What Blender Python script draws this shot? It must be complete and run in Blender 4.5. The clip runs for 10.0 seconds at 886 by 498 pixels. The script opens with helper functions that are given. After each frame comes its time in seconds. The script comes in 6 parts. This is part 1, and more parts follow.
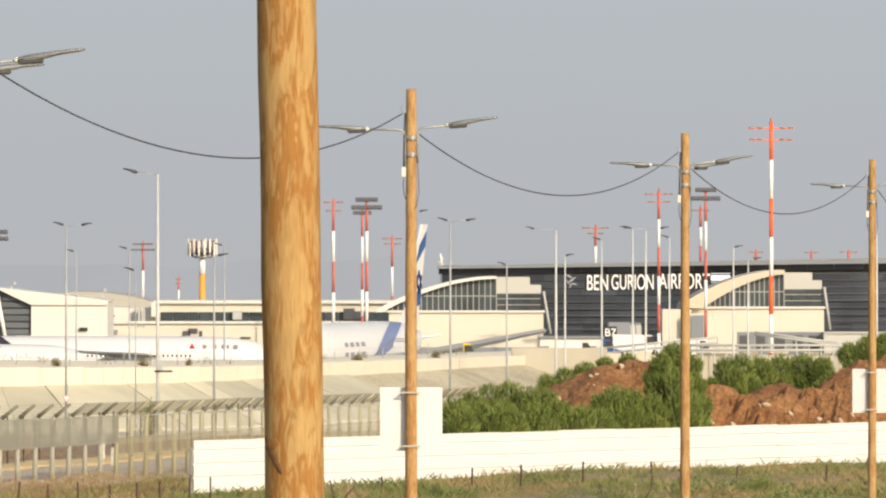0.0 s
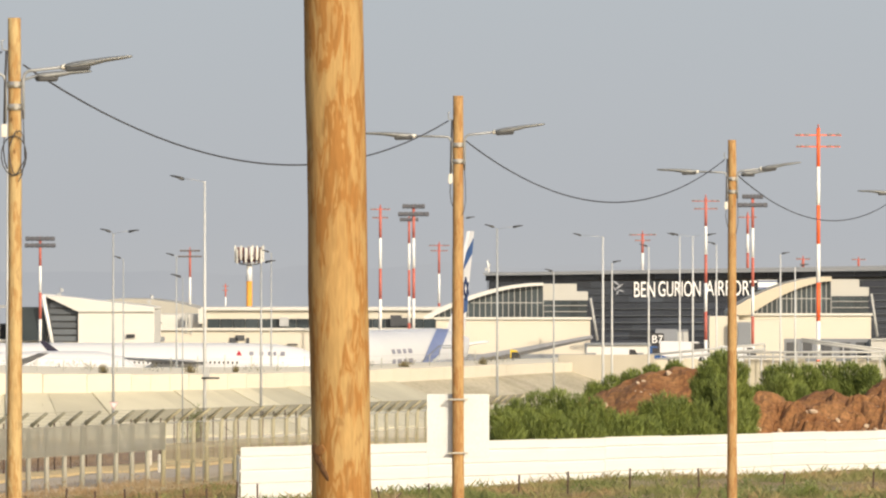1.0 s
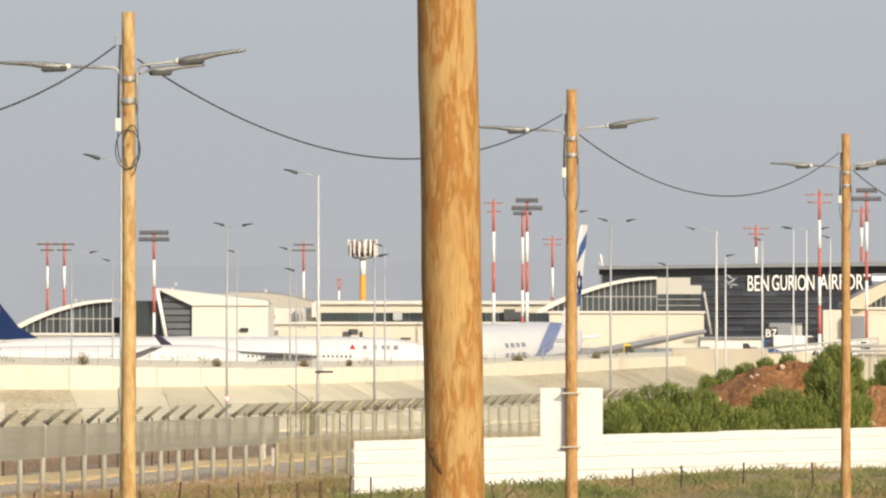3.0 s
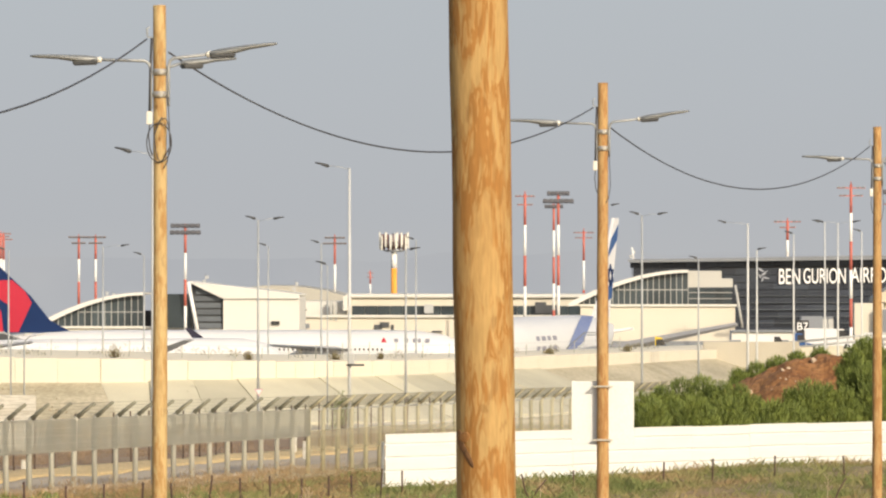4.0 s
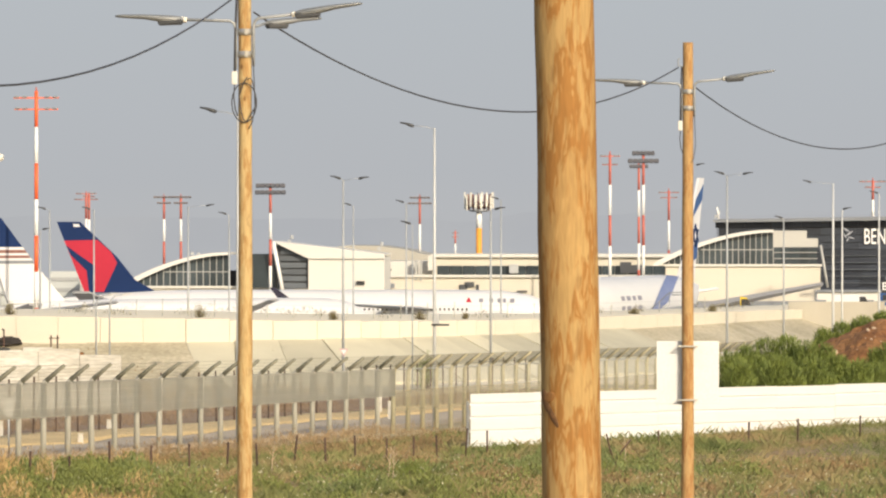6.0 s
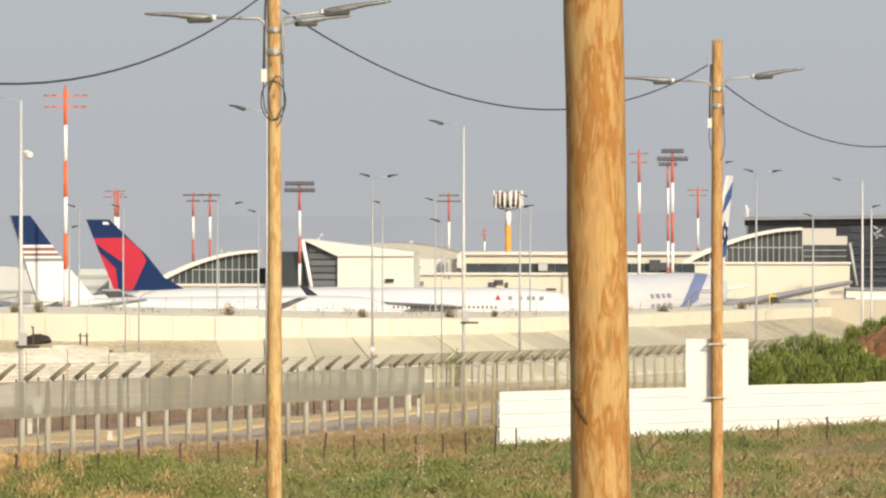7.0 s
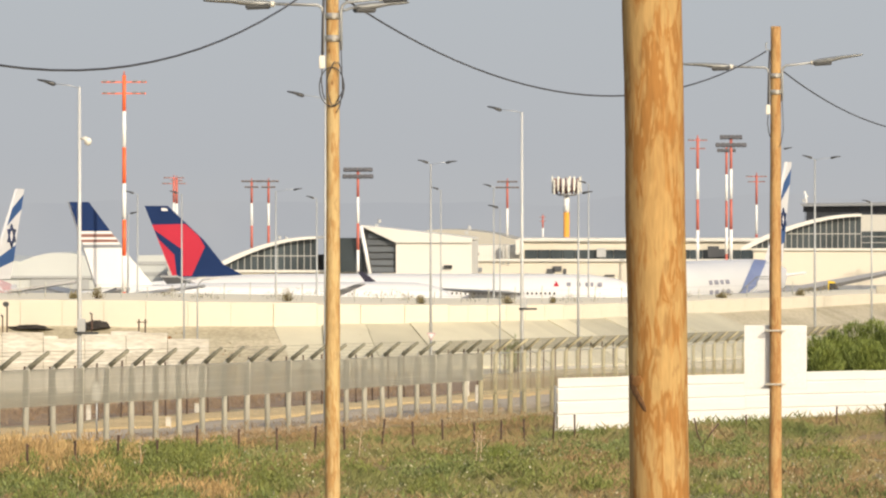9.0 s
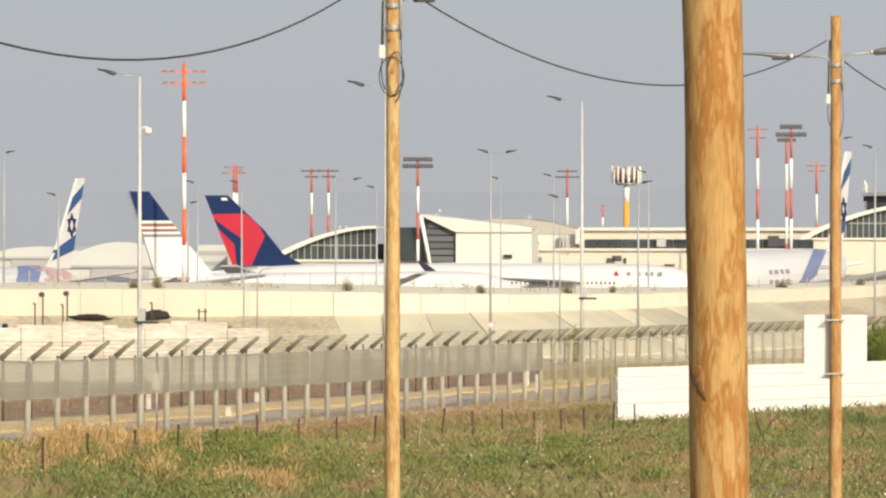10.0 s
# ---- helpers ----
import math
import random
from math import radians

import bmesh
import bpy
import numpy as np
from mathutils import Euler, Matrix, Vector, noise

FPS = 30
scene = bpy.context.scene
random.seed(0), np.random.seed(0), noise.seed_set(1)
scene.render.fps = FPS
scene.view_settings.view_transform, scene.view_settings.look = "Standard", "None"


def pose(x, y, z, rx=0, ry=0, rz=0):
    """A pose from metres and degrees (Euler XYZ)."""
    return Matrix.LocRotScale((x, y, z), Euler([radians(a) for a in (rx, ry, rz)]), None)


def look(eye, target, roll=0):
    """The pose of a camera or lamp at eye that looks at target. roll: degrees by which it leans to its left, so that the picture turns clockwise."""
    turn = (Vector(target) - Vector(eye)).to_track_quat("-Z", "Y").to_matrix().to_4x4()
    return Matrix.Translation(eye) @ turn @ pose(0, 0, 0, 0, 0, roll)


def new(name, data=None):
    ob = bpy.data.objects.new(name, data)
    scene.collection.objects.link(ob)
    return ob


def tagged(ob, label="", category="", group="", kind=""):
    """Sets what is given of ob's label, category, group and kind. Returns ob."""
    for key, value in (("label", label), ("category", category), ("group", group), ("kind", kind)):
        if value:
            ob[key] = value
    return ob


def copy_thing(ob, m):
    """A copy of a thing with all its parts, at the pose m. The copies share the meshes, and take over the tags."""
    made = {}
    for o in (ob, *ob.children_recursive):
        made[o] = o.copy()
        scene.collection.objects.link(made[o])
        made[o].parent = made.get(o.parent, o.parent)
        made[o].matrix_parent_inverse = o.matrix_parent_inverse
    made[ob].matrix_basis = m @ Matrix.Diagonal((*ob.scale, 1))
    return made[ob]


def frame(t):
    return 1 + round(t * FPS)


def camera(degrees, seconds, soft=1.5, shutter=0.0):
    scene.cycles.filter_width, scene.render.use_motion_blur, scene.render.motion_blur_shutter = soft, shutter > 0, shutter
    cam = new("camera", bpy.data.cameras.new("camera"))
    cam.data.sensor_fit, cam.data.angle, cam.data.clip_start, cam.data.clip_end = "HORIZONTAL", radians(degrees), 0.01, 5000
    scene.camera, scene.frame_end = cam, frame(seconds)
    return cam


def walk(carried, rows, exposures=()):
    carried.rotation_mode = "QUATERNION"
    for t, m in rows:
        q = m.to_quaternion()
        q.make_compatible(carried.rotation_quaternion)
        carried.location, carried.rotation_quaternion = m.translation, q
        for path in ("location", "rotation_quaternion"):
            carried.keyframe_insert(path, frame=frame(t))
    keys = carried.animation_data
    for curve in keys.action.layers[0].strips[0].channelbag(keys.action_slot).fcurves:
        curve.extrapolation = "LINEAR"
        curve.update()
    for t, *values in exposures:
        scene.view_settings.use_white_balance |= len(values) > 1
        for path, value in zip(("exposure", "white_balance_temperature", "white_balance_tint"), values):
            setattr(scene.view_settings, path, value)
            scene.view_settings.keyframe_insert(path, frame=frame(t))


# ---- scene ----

# The camera stands still on its stand and pans; the lens is long.
EYE = 7.0
REACH = 10000.0
cam = camera(8.967, 10.0, soft=2.2)
TILT = 0.2235
PAN = [  # seconds, turn to the left, turn up (tenths of a milliradian)
    (0.0, 0, 0), (0.5, 36, 6), (1.0, 83, 12), (1.5, 153, 30.8), (2.0, 225.5, 18.8), (2.5, 254.8, 8),
    (2.7, 266.5, 5), (3.2, 294.5, -1.2), (3.8, 327, -8), (4.0, 339, -11), (4.5, 381.5, -30.5), (5.0, 440, -67.3), (5.5, 464.5, -77.5),
    (5.8, 479, -80.5), (6.4, 510, -83.3), (7.0, 541, -86), (7.5, 568, -96.3), (8.0, 591, -98), (8.5, 614.2, -105.8),
    (9.0, 644.3, -110.2), (9.5, 710.2, -121.2), (10.0, 750.3, -128.8),
]
walk(cam, [(t, pose(0, 0, EYE, 90 + TILT + math.degrees(v / REACH), 0, math.degrees(h / REACH))) for t, h, v in PAN],
     exposures=[(0.0, 0.0), (10.0, 0.0)])

# ---- light: low sun behind the camera, a pale hazy sky ----
SUN_HIGH, SUN_SIDE = radians(24), radians(30)
world = bpy.data.worlds.new("world")
scene.world = world
world.use_nodes = True
wn, wl = world.node_tree.nodes, world.node_tree.links
sky = wn.new("ShaderNodeTexSky")
sky.sky_type, sky.sun_disc = "NISHITA", False
sky.sun_elevation, sky.sun_rotation = SUN_HIGH, math.pi - SUN_SIDE
sky.dust_density, sky.air_density = 3.0, 1.0
wn["Background"].inputs["Strength"].default_value = 0.15
wl.new(sky.outputs[0], wn["Background"].inputs["Color"])
lamp = bpy.data.lights.new("sun", "SUN")
lamp.energy, lamp.angle, lamp.color = 3.65, radians(0.6), (1.0, 0.87, 0.68)
sun = new("sun", lamp)
sun.matrix_world = look((60 * math.sin(SUN_SIDE), -60 * math.cos(SUN_SIDE), 60 * math.tan(SUN_HIGH)), (0, 0, 0))


# ---- materials ----
def material(name, color, rough=0.7, metal=0.0, second=None, scale=3.0, amount=0.5, bump=0.0, bump_scale=40.0,
             stretch=(1, 1, 1), fine=0.12, fine_scale=60.0, per_object=0.0, detail=4.0):
    m = bpy.data.materials.new(name)
    m.use_nodes = True
    n, l = m.node_tree.nodes, m.node_tree.links
    p = n["Principled BSDF"]
    p.inputs["Roughness"].default_value, p.inputs["Metallic"].default_value = rough, metal
    tc, mp = n.new("ShaderNodeTexCoord"), n.new("ShaderNodeMapping")
    mp.inputs["Scale"].default_value = stretch
    l.new(tc.outputs["Object"], mp.inputs["Vector"])
    big = n.new("ShaderNodeTexNoise")
    big.inputs["Scale"].default_value, big.inputs["Detail"].default_value = scale, detail
    l.new(mp.outputs[0], big.inputs["Vector"])
    ramp = n.new("ShaderNodeMapRange")
    ramp.inputs[1].default_value, ramp.inputs[2].default_value = 0.35, 0.68
    ramp.inputs[4].default_value = amount
    l.new(big.outputs["Fac"], ramp.inputs[0])
    mix = n.new("ShaderNodeMixRGB")
    mix.inputs[1].default_value = (*color, 1)
    mix.inputs[2].default_value = (*(second or tuple(c * 0.75 for c in color)), 1)
    l.new(ramp.outputs[0], mix.inputs[0])
    small = n.new("ShaderNodeTexNoise")
    small.inputs["Scale"].default_value, small.inputs["Detail"].default_value = fine_scale, 3.0
    l.new(mp.outputs[0], small.inputs["Vector"])
    val = n.new("ShaderNodeMapRange")
    val.inputs[1].default_value, val.inputs[2].default_value = 0.3, 0.7
    val.inputs[3].default_value, val.inputs[4].default_value = 1 - fine, 1 + fine
    l.new(small.outputs["Fac"], val.inputs[0])
    hsv = n.new("ShaderNodeHueSaturation")
    l.new(mix.outputs[0], hsv.inputs["Color"])
    if per_object:
        info, add = n.new("ShaderNodeObjectInfo"), n.new("ShaderNodeMath")
        add.operation = "MULTIPLY_ADD"
        add.inputs[1].default_value, add.inputs[2].default_value = per_object * 2, 1 - per_object
        l.new(info.outputs["Random"], add.inputs[0])
        mul = n.new("ShaderNodeMath")
        mul.operation = "MULTIPLY"
        l.new(add.outputs[0], mul.inputs[0])
        l.new(val.outputs[0], mul.inputs[1])
        l.new(mul.outputs[0], hsv.inputs["Value"])
    else:
        l.new(val.outputs[0], hsv.inputs["Value"])
    l.new(hsv.outputs[0], p.inputs["Base Color"])
    if bump:
        b, tex = n.new("ShaderNodeBump"), n.new("ShaderNodeTexNoise")
        tex.inputs["Scale"].default_value, tex.inputs["Detail"].default_value = bump_scale, 5.0
        l.new(mp.outputs[0], tex.inputs["Vector"])
        b.inputs["Strength"].default_value, b.inputs["Distance"].default_value = bump, 0.05
        l.new(tex.outputs["Fac"], b.inputs["Height"])
        l.new(b.outputs[0], p.inputs["Normal"])
    return m


def wood_material(name, pale, deep, scale):
    """Debarked pole: flame-shaped figure drawn out along the trunk, streaky grain, bark remains and small dark knots."""
    m = bpy.data.materials.new(name)
    m.use_nodes = True
    n, l = m.node_tree.nodes, m.node_tree.links
    p = n["Principled BSDF"]
    p.inputs["Roughness"].default_value = 0.9
    p.inputs["Specular IOR Level"].default_value = 0.2
    tc = n.new("ShaderNodeTexCoord")

    def grain(size, along, detail, twist):
        mp, tex = n.new("ShaderNodeMapping"), n.new("ShaderNodeTexNoise")
        mp.inputs["Scale"].default_value = (1, 1, along)
        tex.inputs["Scale"].default_value, tex.inputs["Detail"].default_value, tex.inputs["Distortion"].default_value = size, detail, twist
        l.new(tc.outputs["Object"], mp.inputs["Vector"])
        l.new(mp.outputs[0], tex.inputs["Vector"])
        return tex.outputs["Fac"]

    def span(src, low, high, a, b):
        r = n.new("ShaderNodeMapRange")
        r.interpolation_type = "SMOOTHSTEP"
        for i, x in enumerate((low, high, a, b)):
            r.inputs[i + 1].default_value = x
        l.new(src, r.inputs[0])
        return r.outputs[0]

    def tone(fac, base, colour):
        mx = n.new("ShaderNodeMixRGB")
        mx.inputs[2].default_value = (*colour, 1)
        l.new(fac, mx.inputs[0])
        if isinstance(base, tuple):
            mx.inputs[1].default_value = (*base, 1)
        else:
            l.new(base, mx.inputs[1])
        return mx.outputs[0]

    def sum_of(a, b, k):
        ad = n.new("ShaderNodeMath")
        ad.operation = "MULTIPLY_ADD"
        ad.inputs[1].default_value = k
        l.new(b, ad.inputs[0])
        l.new(a, ad.inputs[2])
        return ad.outputs[0]

    flame, streak, fine, slow = grain(scale, .26, 2.0, .9), grain(scale * 3.1, .20, 2.0, .5), grain(scale * 9, .12, 3.0, 0), grain(scale * .22, .5, 1.0, 0)
    figure = sum_of(flame, streak, .85)
    middle = tuple(.55 * a + .45 * b for a, b in zip(pale, deep))
    c = tone(span(figure, .87, .91, 0, 1), pale, middle)
    c = tone(span(figure, .94, 1.0, 0, 1), c, deep)
    c = tone(span(slow, .45, .7, 0, .3), c, deep)
    c = tone(span(streak, .58, .64, 0, .55), c, tuple(x * 1.08 for x in pale))
    bark = grain(scale * 1.3, .45, 3.0, .3)
    c = tone(span(bark, .62, .70, 0, .5), c, (deep[0] * .72, deep[1] * .8, deep[2] * 1.0))
    vor, mp = n.new("ShaderNodeTexVoronoi"), n.new("ShaderNodeMapping")
    mp.inputs["Scale"].default_value = (1, 1, .55)
    vor.inputs["Scale"].default_value = 3.2
    l.new(tc.outputs["Object"], mp.inputs["Vector"])
    l.new(mp.outputs[0], vor.inputs["Vector"])
    c = tone(span(vor.outputs["Distance"], .03, .10, .8, 0), c, (.15, .075, .03))
    hs = n.new("ShaderNodeHueSaturation")
    l.new(span(fine, .3, .7, .90, 1.10), hs.inputs["Value"])
    l.new(c, hs.inputs["Color"])
    l.new(hs.outputs[0], p.inputs["Base Color"])
    b = n.new("ShaderNodeBump")
    b.inputs["Strength"].default_value, b.inputs["Distance"].default_value = .35, .012
    l.new(streak, b.inputs["Height"])
    l.new(b.outputs[0], p.inputs["Normal"])
    return m


WOOD = wood_material("pole_wood", (0.405, 0.265, 0.107), (0.30, 0.147, 0.043), 10.0)
WOOD_FAR = wood_material("pole_wood_weathered", (0.47, 0.345, 0.165), (0.36, 0.215, 0.085), 6.0)
WOOD_BROWN = wood_material("pole_wood_brown", (0.42, 0.27, 0.118), (0.32, 0.17, 0.066), 5.0)
GALV = material("galvanised_steel", (0.46, 0.47, 0.47), 0.5, 0.55, scale=2.0, bump=0.05)
STEEL = material("grey_painted_steel", (0.37, 0.385, 0.39), 0.55, 0.2, scale=1.5)
LAMP_GREY = material("lamp_housing", (0.235, 0.245, 0.245), 0.5, 0.3, scale=5)
LAMP_DARK = material("dark_lamp_housing", (0.055, 0.058, 0.062), 0.5, 0.2, scale=5)
CABLE = material("black_cable", (0.05, 0.05, 0.055), 0.6, scale=8)
WHITE_BOX = material("white_plastic", (0.72, 0.70, 0.62), 0.6, scale=6)
CLAMP = material("clamp_steel", (0.55, 0.53, 0.48), 0.4, 0.7, scale=20)
PANEL = material("white_sheet", (0.65, 0.66, 0.65), 0.6, scale=0.8, amount=0.7, second=(0.565, 0.57, 0.55), stretch=(0.3, 1, 3))
SIGN = material("sign_sheet", (0.655, 0.67, 0.665), 0.5, scale=2, amount=0.2)
SIGN_BACK = material("sign_back", (0.60, 0.61, 0.61), 0.5, 0.2, scale=2, amount=0.2)
CONCRETE = material("pale_concrete", (0.61, 0.57, 0.475), 0.9, scale=0.25, second=(0.56, 0.515, 0.415), amount=0.6, bump=0.1, bump_scale=6)
CONCRETE_GREY = material("grey_concrete", (0.54, 0.505, 0.375), 0.9, scale=0.3, second=(0.46, 0.425, 0.315), amount=0.7, bump=0.15, bump_scale=5, per_object=0.16)
BLOCK = material("white_block", (0.61, 0.59, 0.53), 0.9, scale=0.6, second=(0.44, 0.40, 0.33), amount=0.85, stretch=(0.5, 1, 2.5), fine=0.2, fine_scale=4, per_object=0.1)
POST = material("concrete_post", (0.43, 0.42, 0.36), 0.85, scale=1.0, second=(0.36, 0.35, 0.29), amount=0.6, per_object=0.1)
RUST = material("rusty_stake", (0.075, 0.042, 0.03), 0.85, scale=6, per_object=0.2)
# asphalt made lighter and warmer to offset the shadow the fence casts on it
ASPHALT = material("dusty_asphalt", (0.47, 0.39, 0.285), 1.0, scale=0.15, second=(0.56, 0.465, 0.335), amount=0.7)
APRON = material("apron_concrete", (0.42, 0.40, 0.36), 0.85, scale=0.02, second=(0.34, 0.33, 0.30), amount=0.7)
JET_WHITE = material("white_aircraft_paint", (0.645, 0.645, 0.64), 0.45, scale=0.2, amount=0.4, second=(0.585, 0.585, 0.585), fine=0.02)
JET_GREY = material("grey_wing_paint", (0.30, 0.30, 0.30), 0.4, scale=0.3, amount=0.5)
NAVY = material("navy_paint", (0.011, 0.028, 0.095), 0.5, scale=0.3, amount=0.3)
RED = material("red_paint", (0.43, 0.026, 0.05), 0.5, scale=0.3, amount=0.3)
BLUE = material("blue_paint", (0.035, 0.09, 0.235), 0.5, scale=0.3, amount=0.3)
BAND_BLUE = material("dull_blue_paint", (0.15, 0.19, 0.36), 0.5, scale=0.3, amount=0.5, second=(0.24, 0.28, 0.42))
PINK = material("faded_red_paint", (0.56, 0.36, 0.36), 0.5, scale=0.6, amount=0.5)
BROWN = material("brown_stripe_paint", (0.22, 0.10, 0.08), 0.5, scale=0.6, amount=0.4)
ORANGE = material("orange_mast_paint", (0.80, 0.13, 0.035), 0.55, scale=0.5, amount=0.4, second=(0.66, 0.11, 0.04))
# dull red, with the haze before the far masts mixed into it
DULL_RED = material("dull_red_mast_paint", (0.47, 0.125, 0.09), 0.6, scale=0.5, amount=0.4)
MAST_WHITE = material("white_mast_paint", (0.80, 0.79, 0.76), 0.55, scale=0.5, amount=0.3)
AMBER = material("amber_tower_paint", (0.72, 0.33, 0.05), 0.6, scale=0.5, amount=0.3)
CREAM = material("cream_cladding", (0.595, 0.555, 0.465), 0.85, scale=0.06, second=(0.53, 0.495, 0.405), amount=0.6, fine=0.04)
CREAM_PALE = material("pale_cladding", (0.62, 0.605, 0.555), 0.8, scale=0.06, second=(0.56, 0.545, 0.495), amount=0.5, fine=0.04)
TAN_ROOF = material("tan_roof_sheet", (0.56, 0.50, 0.385), 0.75, scale=0.08, amount=0.5, second=(0.47, 0.41, 0.31))
ROOF_SHEET = material("roof_sheet", (0.66, 0.65, 0.61), 0.7, scale=0.08, amount=0.5, second=(0.58, 0.57, 0.52))
VAULT = material("grey_tan_roof", (0.42, 0.40, 0.345), 0.75, scale=0.08, amount=0.5, second=(0.36, 0.34, 0.29))
GREY_CLAD = material("grey_cladding", (0.20, 0.215, 0.235), 0.7, scale=0.1, amount=0.5)
DARK_CLAD = material("dark_metal_cladding", (0.022, 0.026, 0.038), 0.5, 0.1, scale=0.12, second=(0.045, 0.054, 0.068), amount=0.8, fine=0.05, per_object=0.35)
LOUVRE = material("slate_louvre", (0.085, 0.098, 0.112), 0.55, scale=0.3, amount=0.5, second=(0.12, 0.135, 0.15), per_object=0.2)
DARK_TRIM = material("dark_trim", (0.06, 0.064, 0.07), 0.6, scale=0.3, amount=0.5)
GLASS = material("dark_tinted_glass", (0.022, 0.032, 0.038), 0.3, 0.0, scale=0.2, second=(0.045, 0.06, 0.068), amount=0.9, fine=0.04, per_object=0.3)
MULLION = material("pale_mullion", (0.42, 0.42, 0.40), 0.6, scale=1, amount=0.3)
LETTER = material("white_letters", (0.86, 0.86, 0.84), 0.5, scale=1, amount=0.1)
BLACK = material("black_panel", (0.02, 0.02, 0.022), 0.5, scale=2)
YELLOW = material("yellow_paint", (0.70, 0.50, 0.03), 0.5, scale=2, amount=0.3)
SOIL = material("red_soil", (0.17, 0.073, 0.026), 0.98, scale=0.9, second=(0.265, 0.135, 0.055), amount=0.9, bump=0.7, bump_scale=7.0, fine=0.35, fine_scale=6)
for m, level in ((NAVY, .12), (RED, .2), (BLUE, .15), (DARK_CLAD, .3)):
    m.node_tree.nodes["Principled BSDF"].inputs["Specular IOR Level"].default_value = level
STONE = material("pale_stone", (0.52, 0.40, 0.28), 0.9, scale=3, amount=0.6)


# ---- building helpers ----
def part(name, bm, mat, parent=None, label="", loc=None):
    me = bpy.data.meshes.new(name)
    bm.to_mesh(me)
    bm.free()
    me.materials.append(mat)
    ob = new(name, me)
    if loc is not None:
        ob.location = loc
    if parent:
        ob.parent = parent
    if label:
        ob["label"] = label
    return ob


def again(ob, parent, m):
    """A piece of its own on the same mesh."""
    o = bpy.data.objects.new(ob.name, ob.data)
    scene.collection.objects.link(o)
    o.parent, o.matrix_basis = parent, m
    return o


def thing(name, m, label, category, group="", kind=""):
    ob = new(name)
    ob.matrix_basis = m
    return tagged(ob, label, category, group, kind)


def box(size, at=(0, 0, 0), bevel=0.0, bm=None, turn=None):
    bm = bm or bmesh.new()
    m = Matrix.Translation(at) @ (turn or Matrix()) @ Matrix.Diagonal((*size, 1))
    r = bmesh.ops.create_cube(bm, size=1, matrix=m)
    if bevel:
        es = {e for v in r["verts"] for e in v.link_edges}
        bmesh.ops.bevel(bm, geom=list(es), offset=bevel, segments=2, affect="EDGES")
    return bm


def tube(points, radii, sides=10, bm=None, caps=True):
    """A round bar through the points, with a radius at each."""
    bm = bm or bmesh.new()
    pts = [Vector(p) for p in points]
    if not hasattr(radii, "__len__"):
        radii = [radii] * len(pts)
    rings = []
    for i, p in enumerate(pts):
        d = (pts[min(i + 1, len(pts) - 1)] - pts[max(i - 1, 0)]).normalized()
        a = d.cross(Vector((0.31, 0.95, 0.02)) if abs(d.y) < 0.8 else Vector((1, 0, 0.1))).normalized()
        b = d.cross(a)
        rings.append([bm.verts.new(p + radii[i] * (math.cos(k * math.tau / sides) * a + math.sin(k * math.tau / sides) * b)) for k in range(sides)])
    for r, s in zip(rings, rings[1:]):
        for k in range(sides):
            f = bm.faces.new((r[k], r[(k + 1) % sides], s[(k + 1) % sides], s[k]))
            f.smooth = True
    if caps:
        bm.faces.new(rings[0][::-1])
        bm.faces.new(rings[-1])
    bmesh.ops.recalc_face_normals(bm, faces=bm.faces)
    return bm


def slab(outline, thick, axis="y", bm=None):
    """A plate with the outline (pairs), thick along the axis, centred on it."""
    bm = bm or bmesh.new()
    lift = {"y": lambda a, b, t: (a, t, b), "z": lambda a, b, t: (a, b, t), "x": lambda a, b, t: (t, a, b)}[axis]
    lo = [bm.verts.new(lift(a, b, -thick / 2)) for a, b in outline]
    hi = [bm.verts.new(lift(a, b, thick / 2)) for a, b in outline]
    bm.faces.new(lo)
    bm.faces.new(hi[::-1])
    for i in range(len(lo)):
        j = (i + 1) % len(lo)
        bm.faces.new((lo[j], lo[i], hi[i], hi[j]))
    bmesh.ops.recalc_face_normals(bm, faces=bm.faces)
    return bm


def lerp_table(table, x):
    for (a, p), (b, q) in zip(table, table[1:]):
        if x <= b:
            return p + (q - p) * max(0.0, (x - a) / (b - a))
    return table[-1][1]


def by_bearing(b, e, d):
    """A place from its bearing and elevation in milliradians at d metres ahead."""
    return Vector((b * d / 1000, d, EYE + e * d / 1000))


def U(u):
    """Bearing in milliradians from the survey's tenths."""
    return (u - 784) / 10


def V(v):
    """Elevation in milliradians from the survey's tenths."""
    return (480 - v) / 10


# ---- ground ----
WALL_LINE = [(-400, 400), (-45, 400), (-38, 401), (-32, 403.5), (-27, 407), (-22, 413), (-17.5, 421), (-13.5, 431), (5.8, 500), (20, 550), (60, 600), (400, 640)]
WALL_TOP = [(-400, 0.5), (-50, 0.5), (-38, 0.3), (-30, 0.08), (-22, -0.06), (-9.5, -0.27), (5.8, -0.5), (9.5, -0.7), (14, -3.2), (60, -4.4)]
FIELD_SLOPE = [(-200, 0.0), (138, 0.0), (150, -0.1), (160, -0.28), (175, -0.6), (190, -0.85), (205, -1.0), (240, -1.1), (300, -2.1), (378, -4.2)]
FENCE_SLOPE = [(-200, 0.0), (138, 0.0), (160, -0.5), (186, -1.4), (216, -1.95), (261, -2.7), (339, -3.9), (378, -4.3)]


def fence_x(y):
    return -25.7 + 0.16 * (y - 200)



